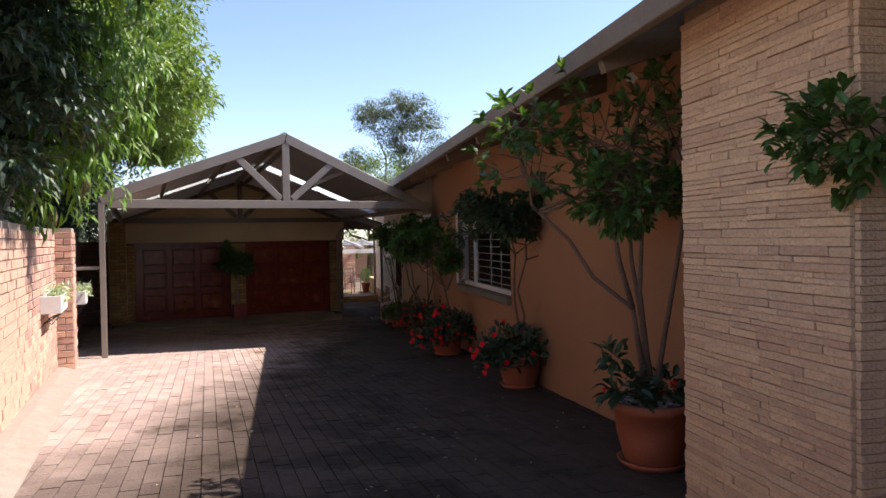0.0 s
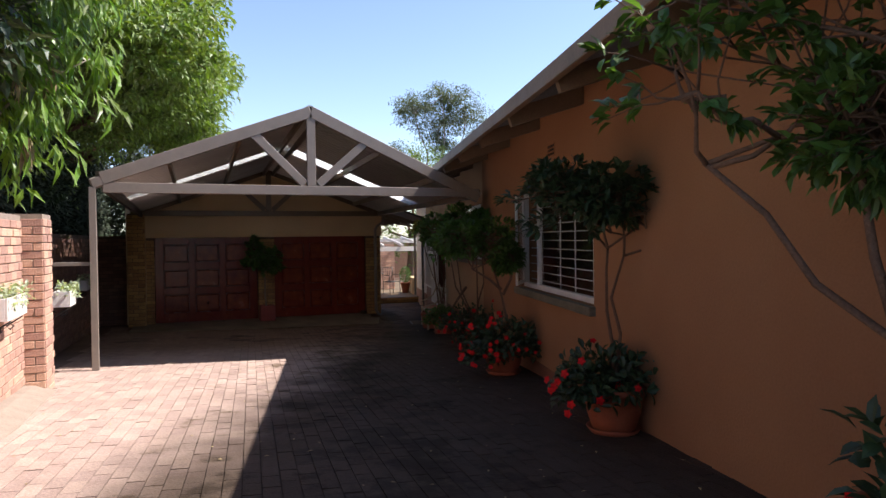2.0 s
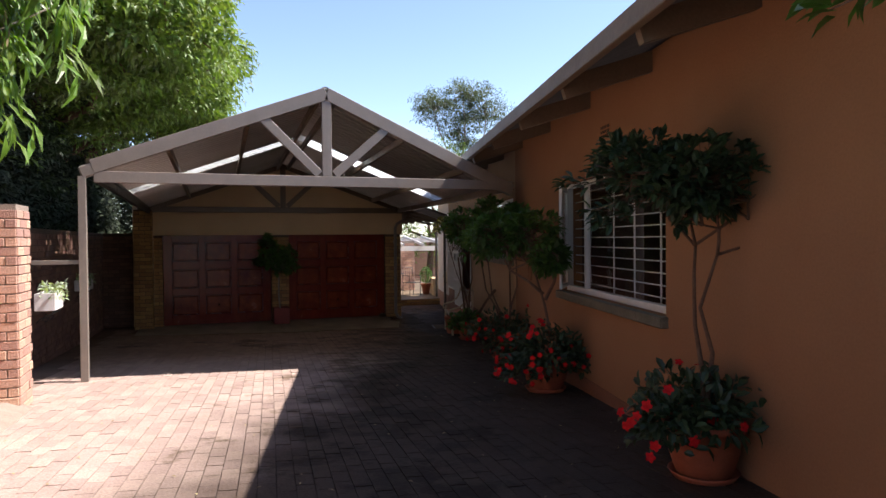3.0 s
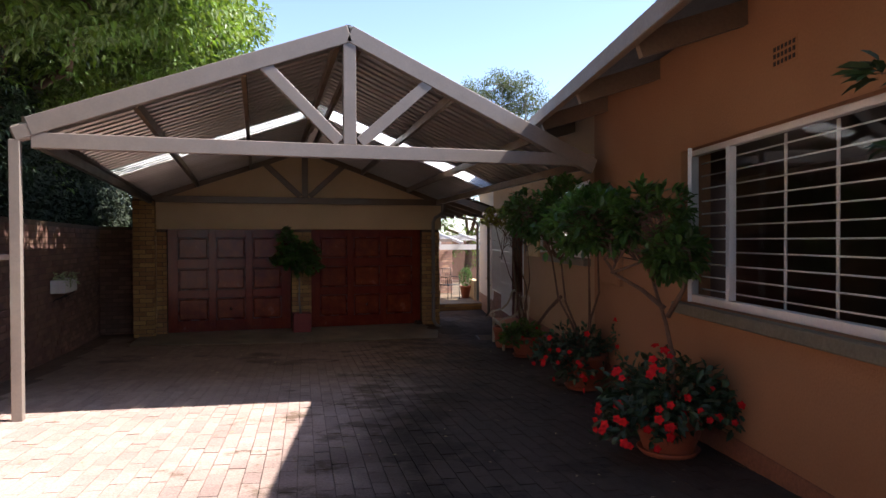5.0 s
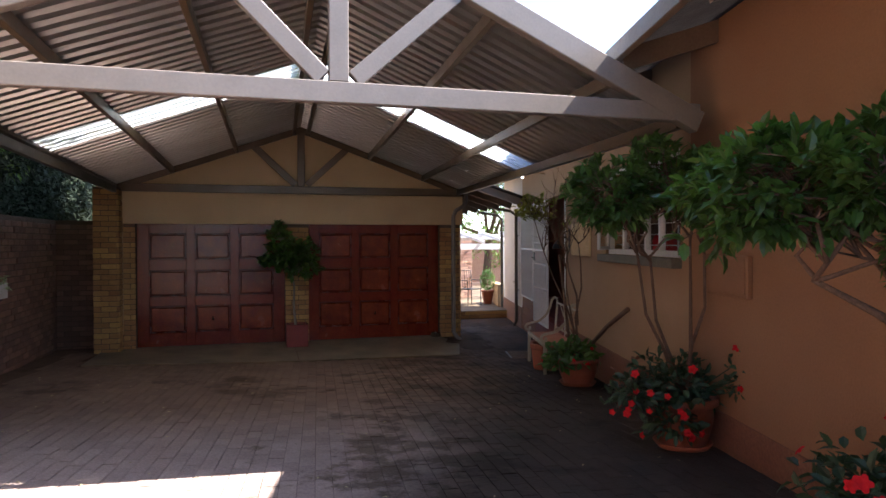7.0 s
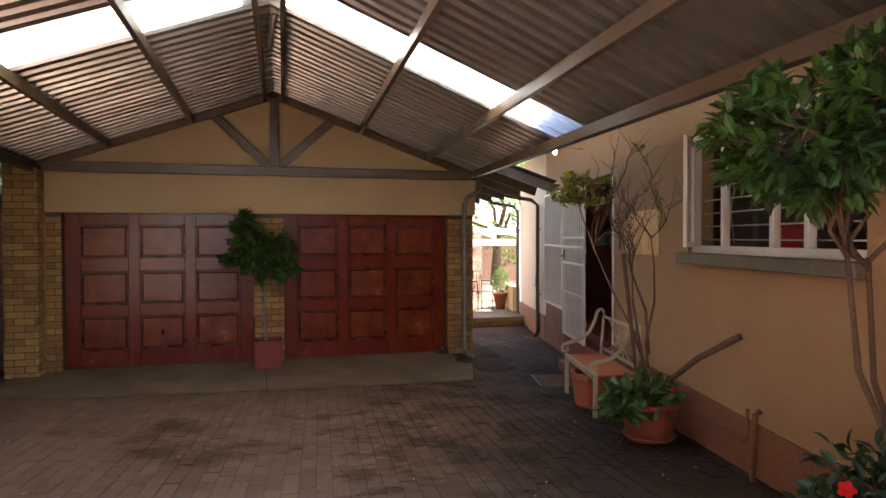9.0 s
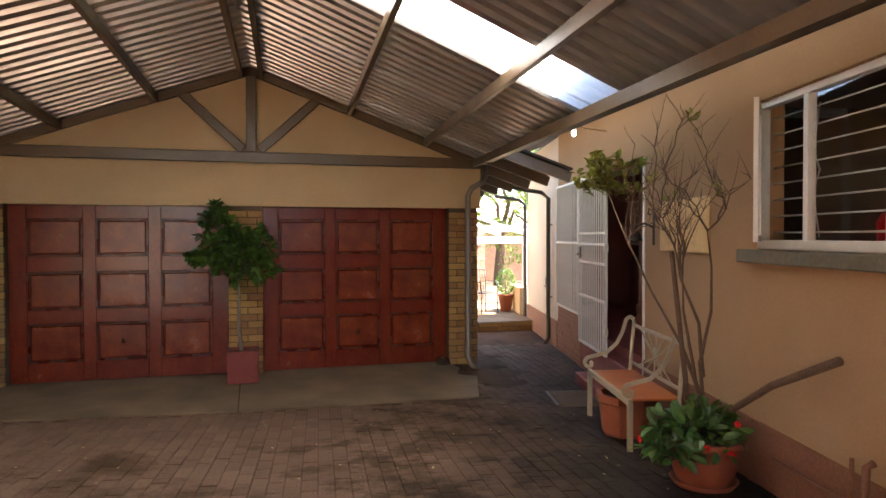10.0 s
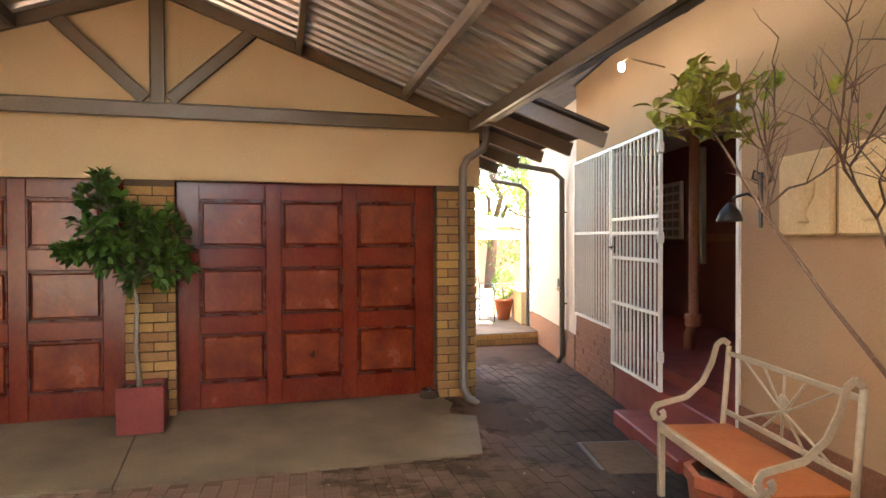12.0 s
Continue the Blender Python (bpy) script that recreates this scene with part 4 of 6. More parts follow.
def shrub_tree(parent, stems, limbs, crown, twigs, per, length, width, mat, bark, seed, trunk_r=0.022, leafy=1.0, thin=1.0, wobble=0.06, fan=False):
    """stems: list of point lists from the soil; limbs: how many boughs to each stem; crown: ellipsoids (centre, radii)."""
    rng = random.Random(seed)
    trunk = bmesh.new()
    boughs = bmesh.new()
    tips, outs = [], []
    for s in stems:
        s = [Vector(p) for p in s]
        n = len(s) - 1
        tube(trunk, s, [trunk_r * (1 - (0.45 + 0.6 * (1 - thin)) * i / n) for i in range(n + 1)], 8)
        grown = []
        for j in range(limbs):
            c, r = min(crown, key=lambda e: (Vector(e[0]) - s[-1]).length) if len(stems) > 1 and rng.random() < 0.3 else crown[rng.randrange(len(crown))]
            c = Vector(c)
            d = rand_dir(rng)
            e = c + Vector((d.x * r[0], d.y * r[1], d.z * r[2])) * rng.uniform(0.25, 0.7)
            a = s[-1].lerp(s[-2], rng.uniform(0, 0.12)) if j < 3 else rng.choice(grown)[rng.choice((1, 1, 2, 2, 3))]
            if fan:
                e = a + Vector((rng.uniform(-0.32, 0.28), rng.uniform(-0.3, 0.3), rng.uniform(0.18, 0.5)))
            pts = branch_path(a, e, rng, wobble, 5, 0.03)
            grown.append(pts)
            tube(boughs, pts, [w * thin for w in (0.011, 0.010, 0.008, 0.007, 0.005, 0.004)], 6)
            for k in range(twigs):
                i = rng.choice((2, 3, 4, 5))
                d2 = rand_dir(rng)
                e2 = c + Vector((d2.x * r[0], d2.y * r[1], d2.z * r[2])) * rng.uniform(0.75, 1.0)
                b0 = pts[i]
                if (e2 - b0).length > 0.55:
                    e2 = b0 + (e2 - b0).normalized() * rng.uniform(0.3, 0.55)
                if fan:
                    e2 = b0 + Vector((rng.uniform(-0.16, 0.16), rng.uniform(-0.16, 0.16), rng.uniform(0.05, 0.26)))
                q = branch_path(b0, e2, rng, wobble * 0.4, 3)
                tube(boughs, q, [w * thin for w in (0.005, 0.004, 0.003, 0.002)], 5)
                if rng.random() < leafy:
                    tips.append(e2)
                    outs.append(((e2 - c).normalized() + Vector((0, 0, 0.3))).normalized())
                    tips.append(q[2])
                    outs.append(((e2 - c).normalized() + Vector((0, 0, 0.3))).normalized())
    stem = part("trunk", trunk, bark, parent, "", True)
    tagged(part("branchwork", boughs, bark, stem, "", True), "", "", "", "stuff")
    if tips:
        P, D, N = rosettes(tips, outs, per, rng)
        add_part("crown", leaf_mesh("crown", P, D, N, length, width, mat, rng, 0.18, 0.18, True), parent)
    return tips


def flower_bm(r):
    bm = bmesh.new()
    c = bm.verts.new((0, 0, 0.0))
    for k in range(5):
        a = 6.28318 * k / 5
        d, s = Vector((math.cos(a), math.sin(a), 0)), Vector((-math.sin(a), math.cos(a), 0))
        v = [bm.verts.new(d * r * 0.55 + s * r * 0.42 + Vector((0, 0, r * 0.18))), bm.verts.new(d * r * 1.0 + s * r * 0.22 + Vector((0, 0, r * 0.1))), bm.verts.new(d * r * 1.0 - s * r * 0.22 + Vector((0, 0, r * 0.1))), bm.verts.new(d * r * 0.55 - s * r * 0.42 + Vector((0, 0, r * 0.18)))]
        bm.faces.new((c, v[3], v[2], v[1], v[0]))
    return bm


FLOWER = mesh_from(flower_bm(0.029), "flower", M_flower)


def bush(name, x, y, z, blobs, n, flowers, seed, label, leaf=0.085, mat=None, category="flowering plant"):
    rng = random.Random(seed)
    t = thing(name, Matrix.Translation((x, y, z)), label, category, "potted flowers")
    P, D, N = [], [], []
    stems = bmesh.new()
    total = sum(b[1][0] * b[1][2] for b in blobs)
    places = []
    for c, r in blobs:
        c = Vector(c)
        m = int(n * r[0] * r[2] / total)
        for i in range(m):
            d = rand_dir(rng)
            d.z = abs(d.z) * 1.1 - 0.35
            d.normalize()
            k = rng.uniform(0.45, 1.0) * (0.85 + 0.3 * noise.noise(d * 2.2 + c))
            p = c + Vector((d.x * r[0], d.y * r[1], d.z * r[2])) * k
            P.append(p)
            D.append((d + rand_dir(rng) * 0.8).normalized())
            N.append((d + Vector((0, 0, 0.8)) + rand_dir(rng) * 0.4).normalized())
            if i % 14 == 0:
                tube(stems, branch_path(Vector((rng.uniform(-0.06, 0.06), rng.uniform(-0.06, 0.06), 0)), p, rng, 0.02, 3, 0.03), [0.006, 0.005, 0.004, 0.003], 5)
        for i in range(int(round(flowers * r[0] * r[2] / total))):
            d = rand_dir(rng)
            if rng.random() < 0.75:
                d = (d + Vector((-0.75, -0.75, 0.1))).normalized()
            d.z = abs(d.z) * 1.1 - 0.4
            d.normalize()
            places.append((c + Vector((d.x * r[0], d.y * r[1], d.z * r[2])) * rng.uniform(0.98, 1.08), d))
    tagged(part("stemwork", stems, M_leaf_dark, t), "", "", "", "stuff")
    green = add_part("foliage", leaf_mesh("foliage", P, D, N, leaf, leaf * 0.5, mat or M_leaf_dark, rng, 0.18, 0.2, True), t)
    for p, d in places:
        ob = new("flower", FLOWER)
        ob.parent = green
        q = (d + Vector((-0.3, -0.5, 0.2)) + rand_dir(rng) * 0.3).to_track_quat("Z", "Y").to_matrix().to_4x4()
        sc = rng.uniform(0.8, 1.25)
        ob.matrix_basis = Matrix.Translation(p) @ q @ Matrix.Diagonal((sc, sc, sc, 1))
    return t


def round_pot(x, y, r, h, label, group="round pots", saucer=True):
    z = ground_z(x, y)
    t = thing("plant_pot", Matrix.Translation((x, y, z)), label, "plant pot", group)
    bm = bmesh.new()
    lathe(bm, [(r * 0.62, 0.025), (r * 0.70, 0.04), (r * 0.86, h * 0.45), (r * 0.95, h * 0.84), (r * 1.03, h * 0.85), (r * 1.05, h * 0.99), (r * 1.02, h), (r * 0.93, h), (r * 0.90, h * 0.88), (r * 0.5, h * 0.87)], 36)
    part("body", bm, M_terracotta, t, "", True)
    bm = bmesh.new()
    lathe(bm, [(r * 0.89, h * 0.80), (r * 0.89, h * 0.90), (r * 0.5, h * 0.93), (0.02, h * 0.94)], 24)
    part("soil", bm, M_soil, t)
    if saucer:
        bm = bmesh.new()
        lathe(bm, [(r * 0.74, 0.0), (r * 0.88, 0.045), (r * 0.86, 0.05), (r * 0.74, 0.02), (r * 0.3, 0.02)], 36)
        part("saucer", bm, M_terracotta, t, "", True)
    return t, z + h * 0.93


# pot 1, in the corner behind the stone wall
_, zs = round_pot(-2.32, -16.15, 0.25, 0.42, "large terracotta pot with pebbles on the soil")
rng0 = random.Random(5)
bm = bmesh.new()
for i in range(90):
    a, rr = rng0.uniform(0, 6.28), 0.2 * math.sqrt(rng0.random())
    r = bmesh.ops.create_icosphere(bm, subdivisions=1, radius=rng0.uniform(0.012, 0.024))
    bmesh.ops.transform(bm, matrix=Matrix.Translation((-2.32 + rr * math.cos(a), -16.15 + rr * math.sin(a), zs + 0.012)) @ Matrix.Diagonal((1, 1.2, 0.6, 1)), verts=r["verts"])
tagged(part("pebbles", bm, M_pebble, None, "grey and white pebbles covering the potting soil"), "", "pebbles", "", "stuff")
t = thing("gardenia_tree", Matrix.Translation((-2.32, -16.15, zs)), "multi-stemmed gardenia tree with glossy leaves in a terracotta pot", "tree")
shrub_tree(t, [[(0.02, 0, 0), (-0.02, 0.02, 0.35), (-0.04, 0.05, 0.7), (-0.02, 0.05, 1.05), (0.04, 0.06, 1.3)], [(-0.03, 0, 0), (-0.07, 0.03, 0.35), (-0.09, 0.06, 0.6), (-0.25, 0.25, 0.8), (-0.36, 0.36, 1.05), (-0.52, 0.5, 1.25)], [(0, 0.03, 0), (-0.02, 0.05, 0.5), (-0.06, 0.1, 0.9), (-0.06, 0.14, 1.35)], [(-0.01, -0.03, 0), (0.05, -0.06, 0.4), (0.12, -0.1, 0.85), (0.2, -0.12, 1.3)], [(-0.09, 0.06, 0.6), (-0.16, 0.1, 0.9), (-0.2, 0.12, 1.2), (-0.3, 0.2, 1.5)]], 5, [((-0.62, 0.45, 1.62), (0.42, 0.4, 0.30)), ((-0.70, 0.40, 1.80), (0.30, 0.26, 0.18)), ((-0.2, 0.2, 1.85), (0.5, 0.45, 0.36)), ((0.12, -0.05, 1.80), (0.4, 0.4, 0.42)), ((-0.1, 0.1, 1.35), (0.4, 0.35, 0.25))], 7, 6, 0.085, 0.04, M_leaf, M_bark, 11, 0.019)
bm = flower_bm(0.04)
bmesh.ops.transform(bm, matrix=Matrix.Translation((-0.22, -0.1, 2.02)) @ pose(0, 0, 0, 70, 0, -20), verts=bm.verts)
part("white_flower", bm, M_flower_white, t, "single white gardenia flower")
bush("busy_lizzie", -2.34, -16.17, zs, [((-0.22, -0.05, 0.10), (0.2, 0.16, 0.18)), ((0.12, 0.02, 0.08), (0.18, 0.15, 0.14)), ((-0.30, -0.02, 0.3), (0.08, 0.08, 0.14))], 170, 3, 21, "low dark green flowering plant at the foot of the gardenia", 0.10)

# pot 2
_, zs = round_pot(-1.55, -13.28, 0.24, 0.36, "terracotta pot with saucer under a round bush")
bush("busy_lizzie", -1.55, -13.28, zs - 0.02, [((-0.05, 0, 0.10), (0.50, 0.44, 0.30)), ((-0.28, -0.05, 0.02), (0.25, 0.25, 0.3)), ((0.2, 0.1, 0.05), (0.28, 0.25, 0.25))], 900, 20, 22, "dark green busy lizzie with few red flowers in a pot")
t = thing("gardenia_tree", Matrix.Translation((-1.55, -13.28, zs)), "small standard tree with a flat leafy crown in a pot", "tree")
shrub_tree(t, [[(0, 0, 0), (0.02, 0.03, 0.3), (-0.02, 0.05, 0.6), (0.0, 0.08, 0.9), (0.03, 0.1, 1.1)], [(0.03, 0, 0.12), (0.07, 0.0, 0.42), (0.02, 0.05, 0.7), (0.1, -0.02, 1.05)]], 9, [((-0.30, 0.20, 1.38), (0.36, 0.34, 0.30)), ((0.0, 0.0, 1.50), (0.40, 0.36, 0.24)), ((0.52, -0.26, 1.46), (0.28, 0.2, 0.12)), ((-0.30, 0.2, 1.62), (0.28, 0.26, 0.16)), ((-0.55, 0.2, 1.48), (0.26, 0.2, 0.2)), ((0.78, -0.36, 1.50), (0.14, 0.12, 0.08))], 14, 8, 0.085, 0.036, M_leaf_dark, M_bark, 12, 0.016)

# pot 3
_, zs = round_pot(-0.995, -10.264, 0.25, 0.33, "terracotta pot with saucer hidden under red flowers")
bush("busy_lizzie", -0.995, -10.264, zs - 0.03, [((0.0, 0, 0.12), (0.60, 0.52, 0.36)), ((-0.30, -0.1, -0.02), (0.32, 0.3, 0.26)), ((0.3, -0.15, 0.02), (0.3, 0.3, 0.26))], 1300, 52, 23, "large busy lizzie bush covered in bright red flowers")
t = thing("gardenia_tree", Matrix.Translation((-0.995, -10.264, zs)), "small standard tree leaning over red flowers before the window", "tree")
shrub_tree(t, [[(0.03, -0.02, 0), (0.06, 0.02, 0.35), (0.02, 0.06, 0.62), (-0.04, 0.12, 0.9)], [(0.0, 0.04, 0.72), (-0.12, 0.14, 0.85), (-0.28, 0.3, 0.98)], [(0.03, 0.05, 0.66), (0.08, -0.05, 0.85), (0.1, -0.12, 1.05)]], 6, [((-0.35, 0.40, 1.36), (0.38, 0.36, 0.22)), ((-0.08, 0.12, 1.40), (0.30, 0.30, 0.22)), ((0.04, 0.0, 1.12), (0.20, 0.2, 0.18)), ((-0.52, 0.55, 1.24), (0.22, 0.2, 0.16))], 14, 8, 0.09, 0.038, M_leaf, M_bark, 13, 0.02)

# pot 4
_, zs = round_pot(-0.24, -7.70, 0.25, 0.40, "terracotta pot with saucer under flowers beside the wall")
bush("busy_lizzie", -0.24, -7.70, zs - 0.04, [((-0.1, 0, 0.12), (0.42, 0.38, 0.30)), ((-0.42, -0.02, 0.08), (0.25, 0.22, 0.22)), ((0.26, -0.42, 0.22), (0.15, 0.15, 0.36)), ((-0.2, -0.2, -0.12), (0.25, 0.2, 0.2))], 900, 26, 24, "sprawling busy lizzie with scattered red flowers in a pot")
t = thing("gardenia_tree", Matrix.Translation((-0.24, -7.70, zs)), "bushy small tree with several thin stems in a pot", "tree")
shrub_tree(t, [[(0.04, -0.02, 0), (0.05, -0.03, 0.4), (0.04, -0.04, 0.85), (0.02, -0.06, 1.25)], [(0.0, 0, 0), (-0.08, 0.03, 0.3), (-0.22, 0.02, 0.6), (-0.30, -0.02, 1.1)], [(0.02, 0.03, 0), (0.08, 0.0, 0.4), (0.14, -0.08, 0.7), (0.1, -0.12, 1.15)], [(-0.02, 0.0, 0), (-0.14, 0.02, 0.35), (-0.32, 0.0, 0.65), (-0.42, -0.03, 1.15)]], 6, [((-0.62, -0.05, 1.55), (0.36, 0.30, 0.26)), ((-0.25, -0.1, 1.70), (0.40, 0.34, 0.28)), ((0.02, -0.15, 1.58), (0.28, 0.28, 0.28))], 12, 8, 0.09, 0.038, M_leaf, M_bark, 14, 0.017)

# pot 5 with the nearly bare tree
_, zs = round_pot(0.34, -4.87, 0.25, 0.33, "terracotta pot on a saucer by the brown plinth")
bush("geranium", 0.34, -4.87, zs - 0.02, [((-0.05, 0, 0.08), (0.34, 0.30, 0.20)), ((-0.25, 0.0, -0.02), (0.2, 0.2, 0.18))], 330, 4, 25, "green leafy plant with a few red flowers in a pot", 0.12, M_leaf)
t = thing("bare_tree", Matrix.Translation((0.34, -4.87, zs)), "nearly bare small tree with yellowing leaves, tied to a stake", "tree")
shrub_tree(t, [[(0.0, 0.0, 0), (-0.06, 0.04, 0.5), (-0.12, 0.06, 0.85), (-0.1, 0.1, 1.1)], [(0.02, 0, 0), (-0.02, 0.02, 0.5), (0.05, 0.0, 0.85), (0.02, -0.04, 1.15), (0.0, -0.02, 1.4)], [(-0.02, 0.02, 0.3), (-0.06, 0.16, 0.6), (-0.08, 0.5, 0.95), (-0.06, 0.85, 1.3)], [(0.02, 0.04, 0.4), (0.06, 0.14, 0.75), (0.04, 0.32, 1.05), (0.08, 0.45, 1.3)]], 8, [((-0.1, 0.6, 1.6), (0.5, 0.6, 0.4)), ((0.05, 0.2, 1.7), (0.4, 0.45, 0.4))], 5, 5, 0.06, 0.03, M_leaf_yellow, M_bark, 15, 0.015, 0.05, 0.55, 0.025, True)
rng1 = random.Random(31)
tips = [Vector((0.0, 1.34, 1.84)) + Vector((rng1.uniform(-0.22, 0.22), rng1.uniform(-0.25, 0.25), rng1.uniform(-0.14, 0.16))) for _ in range(38)]
P, D, N = rosettes(tips, [Vector((0, -0.2, 0.6))] * len(tips), 6, rng1)
tagged(add_part("leaf_spray", leaf_mesh("leaf_spray", P, D, N, 0.10, 0.05, M_leaf_yellow, rng1, 0.2, 0.2, True), t, "yellow green leaves at the end of a bough"), "", "", "", "stuff")
bm = bmesh.new()
tube(bm, [(-0.07, 0.6, 1.05), (-0.06, 0.85, 1.3), (-0.04, 1.08, 1.56), (0.0, 1.3, 1.78)], [0.008, 0.008, 0.007, 0.005], 6)
for p in tips[::2]:
    tube(bm, [(0.0, 1.28, 1.76), p], [0.005, 0.002], 5)
part("bough", bm, M_bark, t, "", True)
bm = bmesh.new()
tube(bm, [(-0.06, 0.05, 0.02), (-0.20, 0.08, 1.25)], 0.017, 8)
part("stake", bm, M_bark, t, "rough wooden stake", True)

# shrub near the entrance
_, zs = round_pot(-2.52, -17.98, 0.22, 0.42, "terracotta pot near the entrance")
t = thing("gardenia_tree", Matrix.Translation((-2.52, -17.98, zs)), "potted gardenia standing near the stone wall", "tree")
shrub_tree(t, [[(0, 0, 0), (0.02, 0.02, 0.5), (0.0, 0.04, 0.8), (0.05, 0.06, 1.0)]], 9, [((-0.22, 0.15, 1.34), (0.40, 0.3, 0.22))], 12, 7, 0.085, 0.036, M_leaf, M_bark, 16, 0.022)

# octagonal planter under the bench
px, py = 0.59, -3.50
t = thing("plant_pot", Matrix.Translation((px, py, ground_z(px, py))), "eight-sided glazed terracotta planter under the bench", "plant pot", "round pots")
bm = bmesh.new()
lathe(bm, [(0.20, 0.0), (0.22, 0.03), (0.25, 0.28), (0.27, 0.30), (0.27, 0.36), (0.23, 0.36), (0.22, 0.30), (0.1, 0.30)], 8)
part("body", bm, M_terracotta, t)
bm = bmesh.new()
lathe(bm, [(0.215, 0.28), (0.215, 0.31), (0.02, 0.32)], 8)
part("soil", bm, M_soil, t)

# square planter with the little fig between the doors
t = thing("square_planter", Matrix.Translation((-2.66, -0.33, ground_z(-2.66, -0.33) + 0.012)), "square red painted planter before the brick pier", "planter")
bm = bmesh.new()
for k, (a0, a1) in enumerate((((-0.18, -0.18), (0.18, -0.15)), ((-0.18, 0.15), (0.18, 0.18)), ((-0.18, -0.15), (-0.15, 0.15)), ((0.15, -0.15), (0.18, 0.15)))):
    part("side", boxm((a0[0], a0[1], 0.0), (a1[0], a1[1], 0.38), 0.005), M_redpaint, t)
part("soil", boxm((-0.15, -0.15, 0.05), (0.15, 0.15, 0.34)), M_soil, t)
bm.free()
t = thing("fig_tree", Matrix.Translation((-2.66, -0.33, 0.33)), "small standard fig tree with glossy leaves in the square planter", "tree")
rng2 = random.Random(77)
shrub_tree(t, [[(-0.02, 0, 0), (-0.05, 0.0, 0.35), (-0.04, 0.02, 0.7), (-0.08, 0.02, 0.95)]], 16, [((-0.12, -0.02, 1.28), (0.40, 0.30, 0.32)), ((0.06, 0.0, 1.16), (0.40, 0.30, 0.34)), ((0.10, 0.0, 1.02), (0.30, 0.26, 0.24)), ((-0.32, 0.0, 1.58), (0.16, 0.15, 0.24)), ((-0.42, 0.0, 1.14), (0.22, 0.18, 0.08))], 10, 7, 0.098, 0.058, M_leaf_fig, M_bark_pale, 17, 0.024)
bm = bmesh.new()
for i in range(40):
    a, b = rng2.uniform(-0.14, 0.14), rng2.uniform(-0.14, 0.14)
    r = bmesh.ops.create_icosphere(bm, subdivisions=1, radius=rng2.uniform(0.012, 0.025))
    bmesh.ops.transform(bm, matrix=Matrix.Translation((-2.66 + a, -0.33 + b, ground_z(-2.66, -0.33) + 0.36)) @ Matrix.Diagonal((1, 1.3, 0.6, 1)), verts=r["verts"])
tagged(part("bark_chips", bm, M_bark, None, "brown bark chips covering the planter soil"), "", "bark chips", "", "stuff")

# ---- bench, bowl, mat, tools ----
BM = HM @ Matrix.Translation((5.72, 0.25, 0)) @ Matrix.Translation((0, 0, ground_z(0.5, -3.3)))
t = thing("garden_bench", BM, "cream metal garden bench with scrolled arms and an orange seat", "bench")
L, DP = 1.20, 0.42
for x in (0.0, L):
    part("front_leg", boxm((x - 0.02, DP - 0.02, 0), (x + 0.02, DP + 0.02, 0.42), 0.004), M_bench_metal, t)
    bm = bmesh.new()
    tube(bm, [(x, 0.02, 0), (x, 0.03, 0.42), (x, -0.01, 0.92)], 0.018, 8)
    part("back_leg", bm, M_bench_metal, t, "", True)
    pts = [(x, -0.01, 0.93), (x, 0.03, 0.96), (x, 0.07, 0.93), (x, 0.10, 0.82), (x, 0.16, 0.70), (x, 0.26, 0.61), (x, 0.40, 0.575), (x, 0.455, 0.56), (x, 0.475, 0.52), (x, 0.455, 0.48), (x, 0.42, 0.475), (x, 0.40, 0.50), (x, 0.415, 0.525)]
    bm = bmesh.new()
    for a, b in zip(pts, pts[1:]):
        beam(bm, a, Vector(b) + (Vector(b) - Vector(a)).normalized() * 0.004, 0.034, 0.012, (1, 0, 0))
    part("arm", bm, M_bench_metal, t, "scrolled metal arm")
part("seat", boxm((0.02, 0.0, 0.425), (L - 0.02, DP - 0.005, 0.447), 0.006), M_seat, t, "orange seat board")
bm = bmesh.new()
box(bm, (-0.02, DP - 0.018, 0.40), (L + 0.02, DP + 0.02, 0.452), 0.004)
box(bm, (0.02, 0.0, 0.38), (L - 0.02, 0.02, 0.424))
part("seat_frame", bm, M_bench_metal, t)
part("back_rail", boxm((0.0, -0.02, 0.86), (L, 0.0, 0.89), 0.004), M_bench_metal, t)
part("back_rail", boxm((0.0, 0.0, 0.50), (L, 0.02, 0.53), 0.004), M_bench_metal, t)
for sx in (0.18, 0.40, 0.60, 0.80, 1.02):
    bm = bmesh.new()
    tube(bm, [(0.6 + (sx - 0.6) * 1.0, -0.008, 0.87), (0.6 + (sx - 0.6) * 0.2, 0.0, 0.70), (0.6 - (sx - 0.6) * 1.0, 0.01, 0.52)], 0.008, 6)
    part("back_bar", bm, M_bench_metal, t, "", True)
bm = bmesh.new()
lathe(bm, [(0.05, 0.0), (0.06, 0.006), (0.05, 0.014)], 16)
bmesh.ops.transform(bm, matrix=pose(0.6, 0.005, 0.70, 90), verts=bm.verts)
part("rosette", bm, M_bench_metal, t, "", True)

